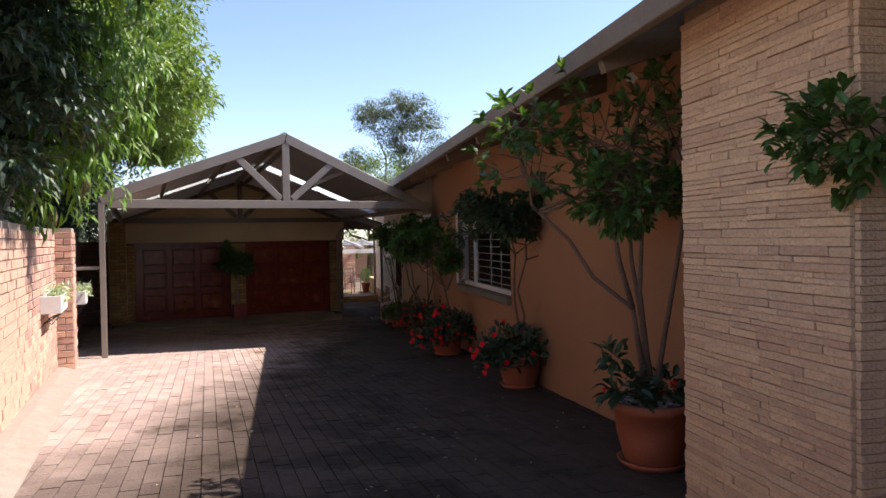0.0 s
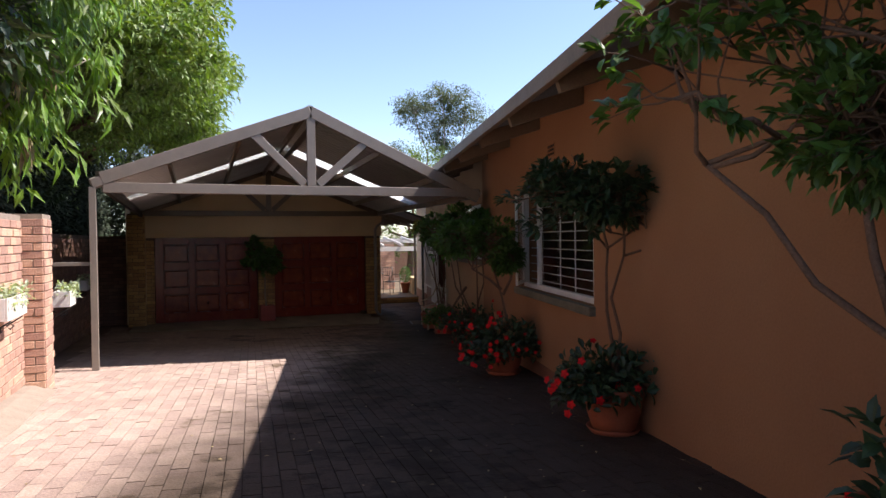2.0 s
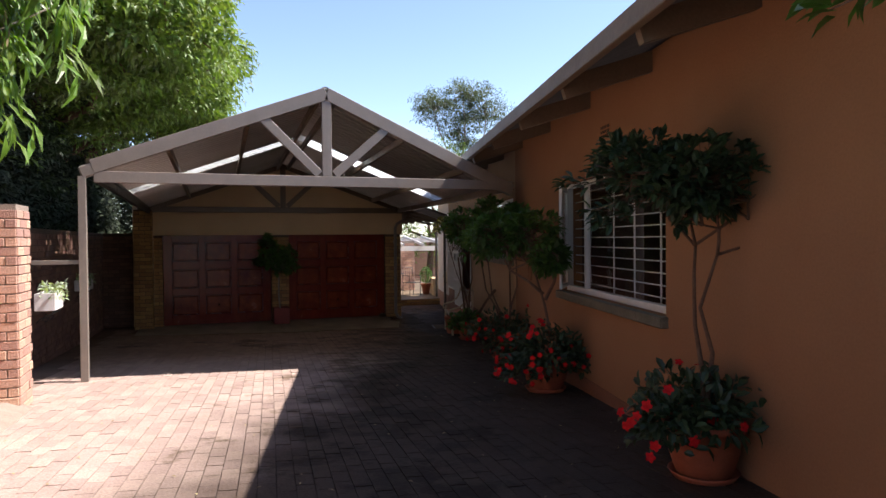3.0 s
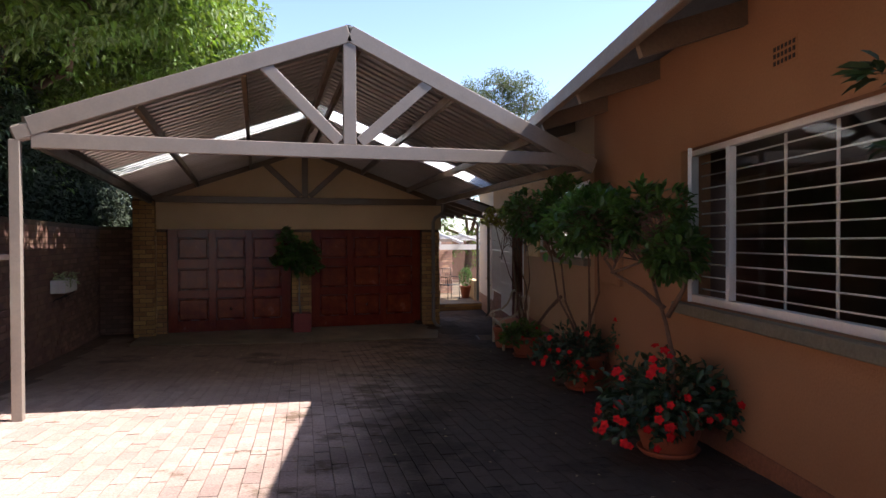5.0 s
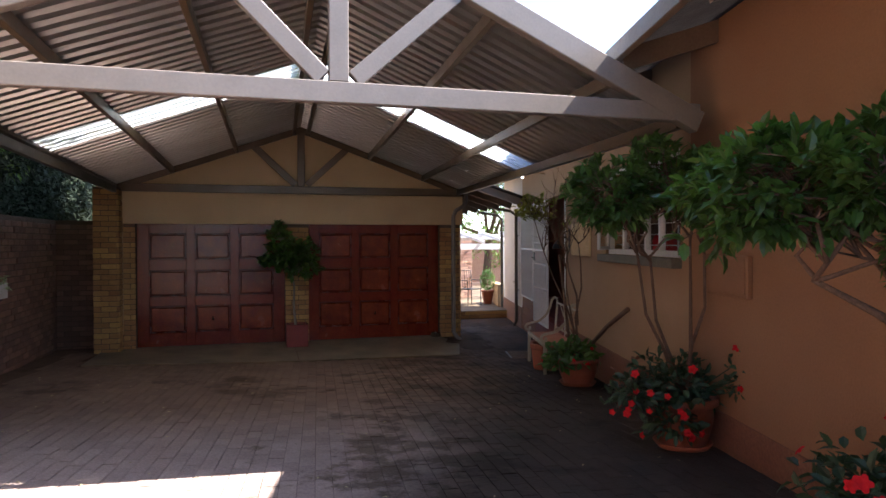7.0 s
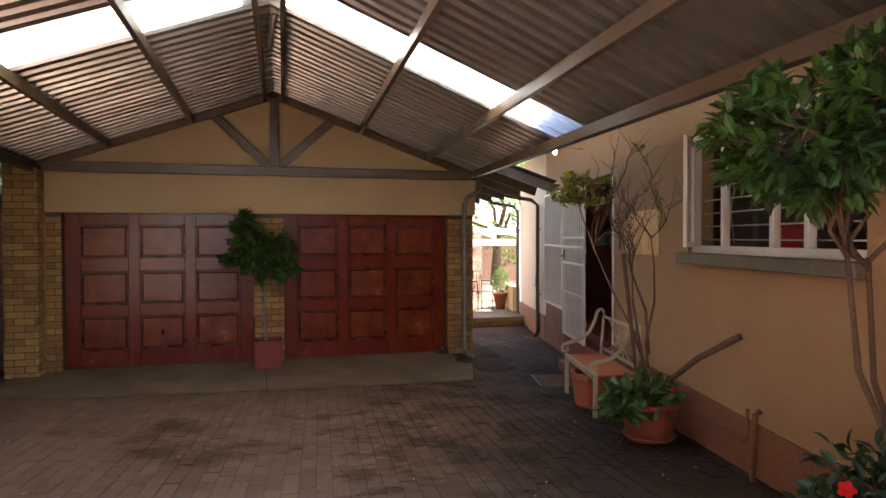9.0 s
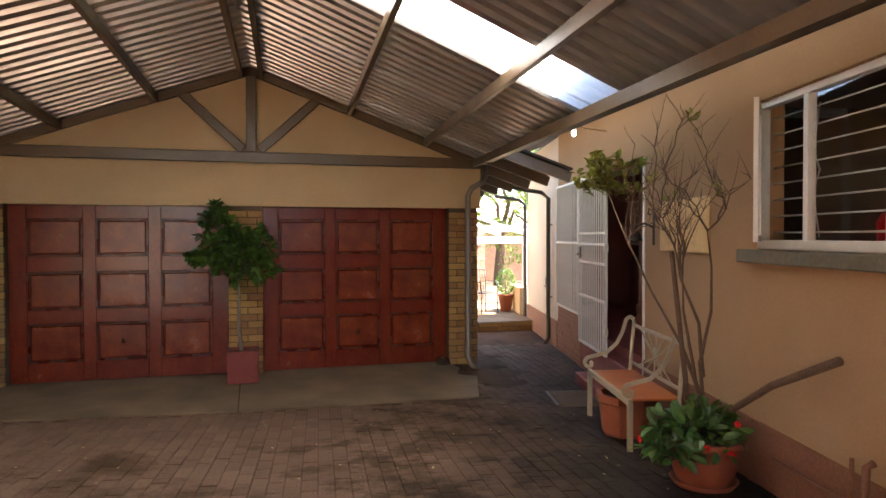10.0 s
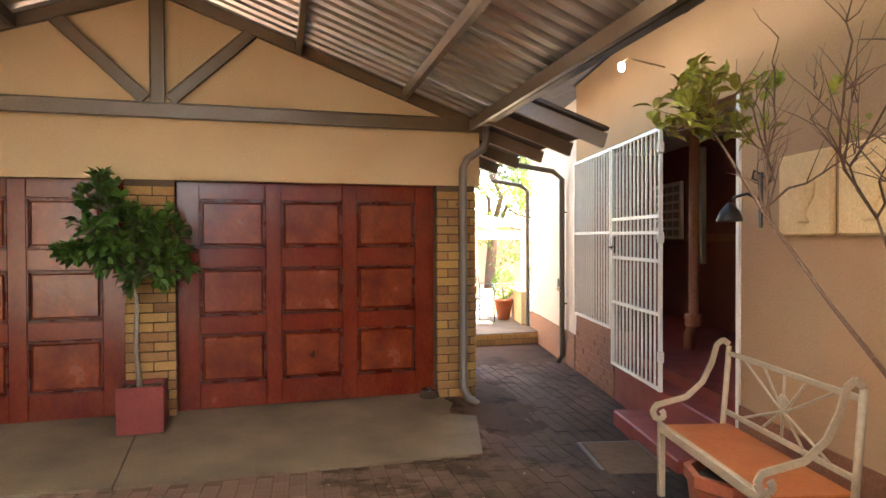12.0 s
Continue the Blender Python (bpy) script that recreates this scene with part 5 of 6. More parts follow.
t = thing("dog_bowl", Matrix.Translation((-0.10, -0.06, ground_z(-0.1, -0.06) + 0.012)), "shiny steel dog bowl on the apron by the door", "bowl")
bm = bmesh.new()
lathe(bm, [(0.085, 0.0), (0.10, 0.01), (0.085, 0.075), (0.09, 0.08), (0.08, 0.08), (0.075, 0.03), (0.02, 0.025)], 28)
part("vessel", bm, M_steel, t, "", True)
mz = ground_z(0.85, -2.0)
t = thing("door_mat", Matrix.Translation((0.85, -2.01, mz)) @ Matrix.Rotation(math.atan2(HD.y, HD.x), 4, "Z"), "worn brown coir doormat on the paving", "mat")
part("coir_surface", boxm((-0.36, -0.22, 0.0), (0.36, 0.22, 0.022), 0.006), M_mat, t)
part("border", boxm((-0.40, -0.25, 0.0), (0.40, 0.25, 0.014), 0.004), M_taupe_dark, t)
t = thing("wooden_pole", HM @ Matrix.Translation((3.95, 0.14, 1.06)), "rough wooden pole leaning on the house wall", "pole")
bm = bmesh.new()
tube(bm, [(0, 0, 0), (0.55, 0.06, -0.25), (1.25, 0.2, -0.72)], [0.026, 0.024, 0.022], 10)
part("shaft", bm, M_bark, t, "", True)
t = thing("water_pipe", HM @ Matrix.Translation((3.75, 0.11, -0.05)), "painted water pipes rising from the paving at the plinth", "pipe")
bm = bmesh.new()
tube(bm, [(0, 0.04, 0), (0, 0.02, 0.62), (0.0, -0.02, 0.64)], 0.02, 8)
part("riser", bm, M_plinth, t, "", True)
bm = bmesh.new()
tube(bm, [(0.14, 0.0, 0.62), (0.14, 0.0, 0.42), (0.18, 0.0, 0.38), (0.9, 0.0, 0.36)], 0.012, 8)
part("branch_pipe", bm, M_plinth, t, "", True)
t = thing("fluorescent_light", Matrix.Translation((-2.66, -2.9, 3.80)), "white fluorescent batten under the carport ridge", "lamp")
part("batten", boxm((-0.03, -0.6, 0.0), (0.03, 0.6, 0.05), 0.005), M_white, t)
bm = bmesh.new()
tube(bm, [(0, -0.58, -0.02), (0, 0.58, -0.02)], 0.014, 10)
part("tube", bm, M_white, t, "", True)


# wall planters with silver foliage on scrolled brackets
def wall_planter(x, y, z, ln, seed):
    t = thing("wall_planter", Matrix.Translation((x, y, z)), "white wall trough with silvery succulents on an iron bracket", "planter", "wall planters")
    bm = bmesh.new()
    for lo, hi in (((0.0, -ln / 2, 0), (0.20, ln / 2, 0.02)), ((0.0, -ln / 2, 0.02), (0.02, ln / 2, 0.19)), ((0.18, -ln / 2, 0.02), (0.20, ln / 2, 0.19)), ((0.02, -ln / 2, 0.02), (0.18, -ln / 2 + 0.02, 0.19)), ((0.02, ln / 2 - 0.02, 0.02), (0.18, ln / 2, 0.19))):
        box(bm, lo, hi, 0.003)
    part("trough", bm, M_white, t)
    part("soil", boxm((0.02, -ln / 2 + 0.02, 0.03), (0.18, ln / 2 - 0.02, 0.16)), M_soil, t)
    for yy in (-ln * 0.3, ln * 0.3):
        bm = bmesh.new()
        tube(bm, [(0.0, yy, -0.14), (0.03, yy, -0.10), (0.08, yy, -0.07), (0.12, yy, -0.10), (0.09, yy, -0.13), (0.06, yy, -0.10), (0.19, yy, -0.012)], 0.007, 6)
        part("bracket", bm, M_iron, t, "", True)
    rng = random.Random(seed)
    P, D, N = [], [], []
    for i in range(170):
        P.append(Vector((rng.uniform(0.02, 0.24), rng.uniform(-ln / 2, ln / 2), 0.16 + rng.uniform(-0.06, 0.12))))
        D.append((rand_dir(rng) + Vector((0.3, 0, 0.3))).normalized())
        N.append(Vector((0, 0, 1)) + rand_dir(rng) * 0.5)
    add_part("foliage", leaf_mesh("foliage", P, D, N, 0.07, 0.035, M_leaf_silver, rng), t, "silvery green leaves")
    return t


wall_planter(-6.21, -10.75, 1.36, 0.75, 1)
wall_planter(-6.14, -8.05, 1.22, 0.45, 2)
wall_planter(-6.54, -2.95, 1.10, 0.75, 3)

# ---- trees beyond the walls ----
def big_tree(name, x, y, height, crowns, clumps, per, length, width, mat, bark, seed, label, r=0.25, jag=0.35):
    rng = random.Random(seed)
    t = thing(name, Matrix.Translation((x, y, 0)), label, "tree")
    trunk = bmesh.new()
    limbs = bmesh.new()
    top = Vector((0.2, 0.1, height * 0.45))
    tube(trunk, branch_path(Vector((0, 0, -0.2)), top, rng, 0.08, 5), [r, r * 0.9, r * 0.8, r * 0.72, r * 0.66, r * 0.55], 10)
    P, D, N = [], [], []
    for c, rad in crowns:
        c = Vector(c)
        tube(limbs, branch_path(top * rng.uniform(0.75, 1.0), c, rng, 0.25, 5, 0.2), [r * 0.45, r * 0.38, r * 0.3, r * 0.22, r * 0.15, r * 0.1], 7)
        for i in range(clumps // 3):
            d = rand_dir(rng)
            k = (rng.random() ** 0.4) * (1 - jag + 2 * jag * (0.5 + 0.5 * noise.noise(d * 1.7 + c * 0.3)))
            e = c + Vector((d.x * rad[0], d.y * rad[1], d.z * rad[2])) * k
            size = rng.uniform(0.30, 0.58) * (length / 0.15)
            if i % 4 == 0:
                tube(limbs, branch_path(c, e, rng, 0.12, 3), [r * 0.12, r * 0.08, r * 0.05, r * 0.03], 5)
            for j in range(per * 3):
                o = rand_dir(rng)
                o.z = abs(o.z) * 1.1 - 0.3
                P.append(e + Vector((o.x, o.y, o.z * 0.75)) * size * rng.random() ** 0.45)
                D.append((o + rand_dir(rng) * 0.6 + Vector((0, 0, -0.5))).normalized())
                N.append((o * 0.6 + Vector((0, 0, 0.8)) + rand_dir(rng) * 0.45).normalized())
    stem = part("trunk", trunk, bark, t, "", True)
    tagged(part("limbwork", limbs, bark, stem, "", True), "", "", "", "stuff")
    add_part("crown", leaf_mesh("crown", P, D, N, length, width, mat, rng), t)
    return t


big_tree("broadleaf_tree", -8.6, -0.5, 7.5, [((0.6, -0.5, 4.6), (2.6, 2.6, 2.2)), ((1.8, -0.3, 6.2), (2.7, 2.6, 2.2)), ((-1.5, -1.5, 6.4), (2.8, 2.6, 2.4)), ((0.5, 1.5, 7.8), (3.2, 2.8, 2.2)), ((0.2, -3.5, 4.6), (1.9, 2.2, 2.2)), ((2.4, -2.0, 7.6), (2.4, 2.4, 2.0)), ((3.4, -0.6, 5.2), (1.9, 2.0, 1.7)), ((3.2, -0.6, 7.2), (1.9, 2.2, 1.6)), ((1.0, -0.5, 9.4), (3.6, 3.0, 2.0)), ((2.7, -5.7, 4.9), (1.5, 1.7, 0.95)), ((2.3, -2.6, 4.6), (1.2, 1.2, 0.9)), ((2.6, -0.6, 5.0), (2.0, 2.8, 0.9)), ((3.2, -1.5, 6.2), (1.6, 3.5, 0.8)), ((3.0, 3.0, 6.0), (1.7, 2.6, 0.9)), ((3.6, -5.7, 4.9), (1.0, 2.3, 0.55)), ((3.7, -2.0, 4.9), (1.0, 1.9, 0.6)), ((3.9, 1.0, 5.0), (1.0, 1.6, 0.7))], 300, 27, 0.15, 0.065, M_leaf_tree, M_bark, 41, "large evergreen tree hanging over the garden wall", 0.3)
big_tree("broadleaf_tree", -9.0, -7.5, 7.0, [((0.5, 0.0, 3.6), (2.0, 2.6, 1.8)), ((0.6, -1.5, 5.6), (2.2, 2.6, 2.2)), ((1.2, 2.0, 5.4), (2.0, 2.4, 2.2)), ((0.9, -0.5, 7.4), (3.2, 3.0, 1.8)), ((0.8, 3.6, 3.6), (1.6, 2.0, 1.6)), ((1.4, -2.8, 3.8), (1.3, 2.0, 1.4)), ((2.4, -4.8, 5.4), (1.5, 2.2, 0.9)), ((1.6, -5.0, 3.8), (0.9, 2.0, 1.3)), ((1.6, 0.4, 9.0), (3.4, 3.4, 1.6))], 340, 26, 0.14, 0.055, M_leaf_dark, M_bark, 42, "dark dense evergreen tree behind the brick wall", 0.28)
big_tree("broadleaf_tree", -8.2, -14.8, 6.0, [((3.2, 1.6, 5.5), (0.9, 2.2, 0.6)), ((2.6, 1.2, 4.9), (0.9, 2.2, 0.8)), ((1.8, 2.4, 3.6), (0.7, 1.8, 1.1)), ((1.3, 0.6, 4.6), (0.9, 2.0, 1.2))], 300, 26, 0.14, 0.055, M_leaf_dark, M_bark, 45, "dark tree with a canopy leaning over the brick wall", 0.2)


def bamboo(x, y, seed):
    rng = random.Random(seed)
    t = thing("bamboo_clump", Matrix.Translation((x, y, 0.3)), "tall bamboo with bright leaves drooping over the wall", "bamboo")
    P, D, N = [], [], []
    P2, D2, N2 = [], [], []
    for i in range(10):
        b = Vector((rng.uniform(-0.3, 0.2), rng.uniform(-0.45, 0.45), 0))
        reach = rng.uniform(1.05, 1.45)
        top = rng.uniform(3.3, 4.7)

        def at(k):
            return b + Vector((reach * k * k * 1.15, 0.15 * k, top * (1.55 * k - 0.62 * k * k)))
        cane = bmesh.new()
        tube(cane, [at(k) for k in (0, 0.2, 0.4, 0.6, 0.8, 1.0)], [0.025, 0.024, 0.02, 0.016, 0.01, 0.005], 6)
        part("cane", cane, M_bark_pale, t, "", True)
        for j in range(34):
            k = rng.uniform(0.6, 1.05)
            c = at(k) + Vector((rng.gauss(0.05, 0.14), rng.gauss(0, 0.18), rng.gauss(-0.15, 0.2)))
            dry = rng.random() < 0.10 and c.z < 3.3
            for m in range(9 if dry else 8):
                d = (rand_dir(rng) * 0.5 + Vector((0.25, -0.15, -0.75))).normalized()
                if dry:
                    d = (rand_dir(rng) * 0.15 + Vector((0, 0, -1))).normalized()
                (P2 if dry else P).append(c + rand_dir(rng) * (0.03 if dry else 0.08))
                (D2 if dry else D).append(d)
                (N2 if dry else N).append((Vector((1, -0.6, 0.5)) + rand_dir(rng) * 0.6).normalized())
    add_part("leaves", leaf_mesh("leaves", P, D, N, 0.20, 0.042, M_leaf_bright, rng, 0.2, 0.15), t)
    add_part("dry_leaves", leaf_mesh("dry_leaves", P2, D2, N2, 0.24, 0.03, M_litter, rng, 0.2, 0.1), t, "dry brown hanging leaves")


bamboo(-6.75, -12.0, 51)
big_tree("gum_tree", 11.9, 25.0, 9.0, [((-1.9, 0, 10.6), (1.5, 1.5, 1.2)), ((0.2, 0, 11.6), (1.9, 1.6, 1.0)), ((1.9, 0, 10.4), (1.6, 1.5, 1.2)), ((0.0, 0.3, 9.3), (1.5, 1.5, 1.5)), ((-3.0, 0, 7.2), (1.6, 1.5, 1.1)), ((0.6, 0, 7.2), (1.3, 1.4, 1.7)), ((3.2, 0, 8.4), (1.5, 1.5, 1.2)), ((-0.6, 0, 5.4), (2.0, 1.6, 1.2))], 270, 14, 0.20, 0.055, M_leaf_gum, M_bark_pale, 43, "tall airy gum tree with pale limbs far behind the roof", 0.25, 0.5)
big_tree("broadleaf_tree", 5.6, 13.0, 5.0, [((-0.6, 0, 3.4), (2.2, 1.6, 1.9)), ((1.2, -0.5, 2.2), (1.8, 1.5, 1.6)), ((-2.0, 0.5, 2.4), (1.7, 1.5, 1.8)), ((0.2, 0, 5.0), (2.3, 1.8, 1.5))], 260, 9, 0.16, 0.07, M_leaf_tree, M_bark, 44, "sunlit leafy tree beyond the patio", 0.2)


def hedge(name, x0, x1, y0, y1, z0, z1, n, seed, label, mat):
    rng = random.Random(seed)
    P, D, N = [], [], []
    for i in range(n):
        p = Vector((rng.uniform(x0, x1), rng.uniform(y0, y1), z0 + (z1 - z0) * rng.random() ** 0.8))
        p.z += 0.35 * noise.noise(p * 0.9)
        p.x += 0.25 * noise.noise(p * 1.3 + Vector((7, 0, 0)))
        for j in range(6):
            o = rand_dir(rng)
            P.append(p + o * 0.1)
            D.append((o + Vector((0.4, -0.2, 0.0))).normalized())
            N.append((Vector((0.4, -0.3, 1)) + rand_dir(rng) * 0.6).normalized())
    t = thing(name, Matrix.Translation((0, 0, 0)), label, "hedge")
    add_part("foliage", leaf_mesh("foliage", P, D, N, 0.17, 0.068, mat, rng), t)
    st = bmesh.new()
    for i in range(12):
        x, y = rng.uniform(x0, x1), y0 + (y1 - y0) * (i + 0.5) / 12
        tube(st, branch_path(Vector((x, y, -0.1)), Vector((x + rng.uniform(-0.2, 0.2), y, z1 - 0.3)), rng, 0.06, 4), [0.03, 0.026, 0.022, 0.016, 0.01], 6)
    tagged(part("stemwork", st, M_bark, t, "", True), "", "", "", "stuff")


hedge("hedge", -8.2, -6.85, -9.5, 6.0, 0.6, 4.3, 11000, 61, "dark loose hedge growing above the brick wall", M_leaf_hedge_shaded)
hedge("hedge", -10.5, -8.4, -9.0, 6.0, 0.5, 5.5, 5000, 62, "tall dark shrubs in the neighbouring garden", M_leaf_hedge_shaded)
hedge("hedge", -13.0, -10.8, -13.0, 9.0, 0.5, 6.5, 6000, 64, "dark shrubs far inside the neighbouring garden", M_leaf_hedge_shaded)
hedge("hedge", -9.5, -5.9, 6.2, 8.5, 0.3, 5.0, 4200, 63, "dark shrubs behind the garage", M_leaf_hedge_shaded)

# ---- patio beyond the passage ----
structure("patio", boxm((1.2, 3.25, -0.3), (9.0, 12.0, 0.10), 0.01), M_concrete, "raised patio beyond the passage", "patio")
t = thing("topiary_pot", Matrix.Translation((2.72, 4.9, 0.10)), "tall terracotta pot on the patio step", "plant pot")
bm = bmesh.new()
lathe(bm, [(0.10, 0.0), (0.11, 0.02), (0.165, 0.32), (0.18, 0.33), (0.18, 0.37), (0.15, 0.37), (0.1, 0.33)], 24)
part("body", bm, M_terracotta, t, "", True)
t = thing("topiary", Matrix.Translation((2.72, 4.9, 0.44)), "clipped round green topiary bush in a pot", "shrub")
rngT = random.Random(9)
P, D, N = [], [], []
for i in range(900):
    d = rand_dir(rngT)
    P.append(Vector((d.x * 0.19, d.y * 0.19, 0.32 + d.z * 0.27)) * rngT.uniform(0.85, 1.0))
    D.append((d + rand_dir(rngT) * 0.7).normalized())
    N.append(d)
add_part("foliage", leaf_mesh("foliage", P, D, N, 0.05, 0.025, M_leaf, rngT), t)
bm = bmesh.new()
tube(bm, [(0, 0, -0.1), (0, 0, 0.3)], 0.02, 8)
part("stem", bm, M_bark, t, "", True)


def patio_chair(x, y, rz):
    t = thing("patio_chair", Matrix.Translation((x, y, 0.10)) @ Matrix.Rotation(radians(rz), 4, "Z"), "black wrought iron patio chair", "chair", "patio chairs")
    for sx in (-0.22, 0.22):
        for sy in (-0.2, 0.2):
            bm = bmesh.new()
            tube(bm, [(sx, sy, 0), (sx * 0.95, sy * 0.95, 0.43)], 0.012, 6)
            part("leg", bm, M_iron, t, "", True)
        bm = bmesh.new()
        tube(bm, [(sx, -0.2, 0.43), (sx, -0.24, 0.92)], 0.012, 6)
        part("back_post", bm, M_iron, t, "", True)
        bm = bmesh.new()
        tube(bm, [(sx, -0.22, 0.66), (sx * 1.05, 0.18, 0.66), (sx, 0.2, 0.43)], 0.012, 6)
        part("arm", bm, M_iron, t, "", True)
    part("seat", boxm((-0.23, -0.2, 0.42), (0.23, 0.22, 0.44), 0.004), M_iron, t)
    for k in range(5):
        bm = bmesh.new()
        tube(bm, [(-0.16 + k * 0.08, -0.2, 0.45), (-0.16 + k * 0.08, -0.24, 0.9)], 0.006, 5)
        part("back_bar", bm, M_iron, t, "", True)
    bm = bmesh.new()
    tube(bm, [(-0.22, -0.24, 0.91), (0.22, -0.24, 0.91)], 0.012, 6)
    part("top_rail", bm, M_iron, t, "", True)


patio_chair(2.15, 4.7, 200)
patio_chair(1.75, 5.7, 100)
t = thing("patio_table", Matrix.Translation((1.5, 5.0, 0.10)), "round black iron patio table", "table")
bm = bmesh.new()
lathe(bm, [(0.45, 0.70), (0.46, 0.71), (0.45, 0.725)], 28)
part("tabletop", bm, M_iron, t)
bm = bmesh.new()
tube(bm, [(0, 0, 0.0), (0, 0, 0.7)], 0.03, 8)
part("column", bm, M_iron, t, "", True)
t = thing("pergola", Matrix.Translation((2.6, 6.4, 0.10)), "white beamed pergola over the patio", "pergola")
part("beam", boxm((-2.0, -0.05, 1.45), (2.6, 0.05, 1.62)), M_white, t)
part("beam", boxm((-2.0, 1.95, 1.75), (2.6, 2.05, 1.92)), M_white, t)
part("post", boxm((1.15, -0.05, 0), (1.25, 0.05, 1.45)), M_white, t)
for k in range(6):
    bm = bmesh.new()
    beam(bm, (-1.8 + k * 0.75, -0.3, 1.66), (-1.8 + k * 0.75, 2.3, 1.98), 0.05, 0.09)
    part("rafter", bm, M_white, t)
structure("wall_patio", boxm((1.9, 6.9, 0.1), (2.95, 7.2, 1.9)), M_mortar, "core of the brick braai wall on the patio", "wall")
structure("wall_lattice_top", boxm((14.1, 0.06, 0.12), (15.5, 0.22, 0.66)), M_plaster_pale, "pale low wall beside the passage steps", "wall", HM)
bm = bmesh.new()
for r in range(7):
    for c in range(12):
        if (r + c) % 2 == 0:
            box(bm, (14.1 + c * 0.117, 0.07, -0.55 + r * 0.095), (14.1 + c * 0.117 + 0.12, 0.21, -0.55 + r * 0.095 + 0.08))
        box(bm, (14.1 + c * 0.117, 0.07, -0.55 + r * 0.095 + 0.08), (14.1 + c * 0.117 + 0.117, 0.21, -0.55 + r * 0.095 + 0.095))
structure("wall_lattice", bm, M_brick_yellow, "open lattice brickwork in the low wall", "wall", HM)
structure("wall_far", boxm((-2, 15.5, 0.0), (14, 15.7, 2.0)), M_brick_darkened, "brown boundary wall beyond the garden", "wall")
structure("wall_behind", boxm((-12, -27.0, 0.5), (8, -26.7, 3.0)), M_plaster_pale, "plastered boundary wall at the street", "wall")


# ---- single pieces: bricks, stones, pavers ----
def unit_mesh(name, l, d, h, mat, bevel=0.004):
    bm = boxm((0, -d, 0), (l, 0, h), bevel)
    return mesh_from(bm, name, mat)


def joined_boxes(name, items, mat, parent, label=""):
    verts, faces = [], []
    for m, l, d, h in items:
        b = len(verts)
        for x, y, z in ((0, -d, 0), (l, -d, 0), (l, 0, 0), (0, 0, 0), (0, -d, h), (l, -d, h), (l, 0, h), (0, 0, h)):
            verts.append(tuple(m @ Vector((x, y, z))))
        faces += [tuple(b + i for i in f) for f in ((0, 1, 5, 4), (1, 2, 6, 5), (2, 3, 7, 6), (3, 0, 4, 7), (4, 5, 6, 7), (0, 3, 2, 1))]
    me = bpy.data.meshes.new(name)
    me.from_pydata(verts, [], faces)
    me.materials.append(mat)
    ob = new(name, me)
    if parent:
        ob.parent = parent
    return tagged(ob, label, "", "", "stuff")


def brick_face(parent, m, length, z0, z1, mat, seed, split=None, proud=0.012, keep=None):
    """Bricks on the face whose lower left corner frame is m (x along, -y outwards). split: (a, b) stretch of single bricks."""
    rng = random.Random(seed)
    course, bl, bh = 0.086, 0.222, 0.075
    shared = {}
    rest = []
    n = int((z1 - z0) / course)
    for r in range(n):
        x = 0.0 if r % 2 == 0 else -0.1165
        while x < length - 0.02:
            a, b = max(0.0, x), min(length, x + bl)
            if b - a > 0.03 and (keep is None or keep(a, r)):
                ln = round(b - a, 3)
                p = Matrix.Translation((a, -rng.uniform(-0.004, 0.005), z0 + r * course)) @ pose(0, 0, 0, rng.uniform(-0.6, 0.6), 0, rng.uniform(-0.5, 0.5))
                if split is None or split[0] <= a <= split[1]:
                    if ln not in shared:
                        shared[ln] = unit_mesh("brick", ln, proud + 0.03, bh, mat)
                    ob = new("brick", shared[ln])
                    ob.matrix_world = m @ p @ Matrix.Translation((0, 0.03, 0))
                    ob.parent = parent
                else:
                    rest.append((m @ p @ Matrix.Translation((0, 0.03, 0)), ln, proud + 0.03, bh))
            x += bl + 0.011
    if rest:
        joined_boxes("bricks", rest, mat, parent)


# garage piers
for x0, x1, yf, zt in ((-2.835, -2.425, 0.0, 2.1), (0.0, 0.40, 0.0, 2.1), (-5.45, -5.265, 0.0, 2.1), (-5.84, -5.47, -0.30, 2.68)):
    core = structure("wall_pier", boxm((x0, yf + 0.004, -0.12), (x1, yf + 0.30, zt)), M_mortar_dark, "yellow face brick pier of the garage", "wall")
    brick_face(core, Matrix.Translation((x0, yf, 0)), x1 - x0, -0.10, zt, M_brick_yellow, int(100 + x0 * 10))
    if x0 == 0.0:
        brick_face(core, Matrix.Translation((x1, yf, 0)) @ pose(0, 0, 0, 0, 0, 90), 0.62, -0.10, zt, M_brick_yellow, 131)
    if yf < -0.1:
        brick_face(core, Matrix.Translation((x1, yf, 0)) @ pose(0, 0, 0, 0, 0, 90), 0.30, -0.10, zt, M_brick_yellow, 132)
# garden wall
gw = bpy.data.objects["wall_garden"]
brick_face(gw, Matrix.Translation((-6.22, -15.0, 0)) @ pose(0, 0, 0, 0, 0, 90), 5.5, 0.36, 2.32, M_brick_red, 140, (2.75, 5.6))
gp = bpy.data.objects["wall_garden_pier"]
brick_face(gp, Matrix.Translation((-6.02, -9.5, 0)) @ pose(0, 0, 0, 0, 0, 90), 0.48, 0.30, 2.34, M_brick_red, 141)
brick_face(gp, Matrix.Translation((-6.22, -9.5, 0)), 0.20, 0.30, 2.34, M_brick_red, 142)
brick_face(gp, Matrix.Translation((-6.02, -9.02, 0)) @ pose(0, 0, 0, 0, 0, 180), 0.4, 0.30, 2.34, M_brick_red, 143)
gb = bpy.data.objects["wall_garden_back"]
brick_face(gb, Matrix.Translation((-6.55, -9.0, 0)) @ pose(0, 0, 0, 0, 0, 90), 9.4, -0.05, 2.16, M_brick_darkened, 144, (6.4, 9.0))
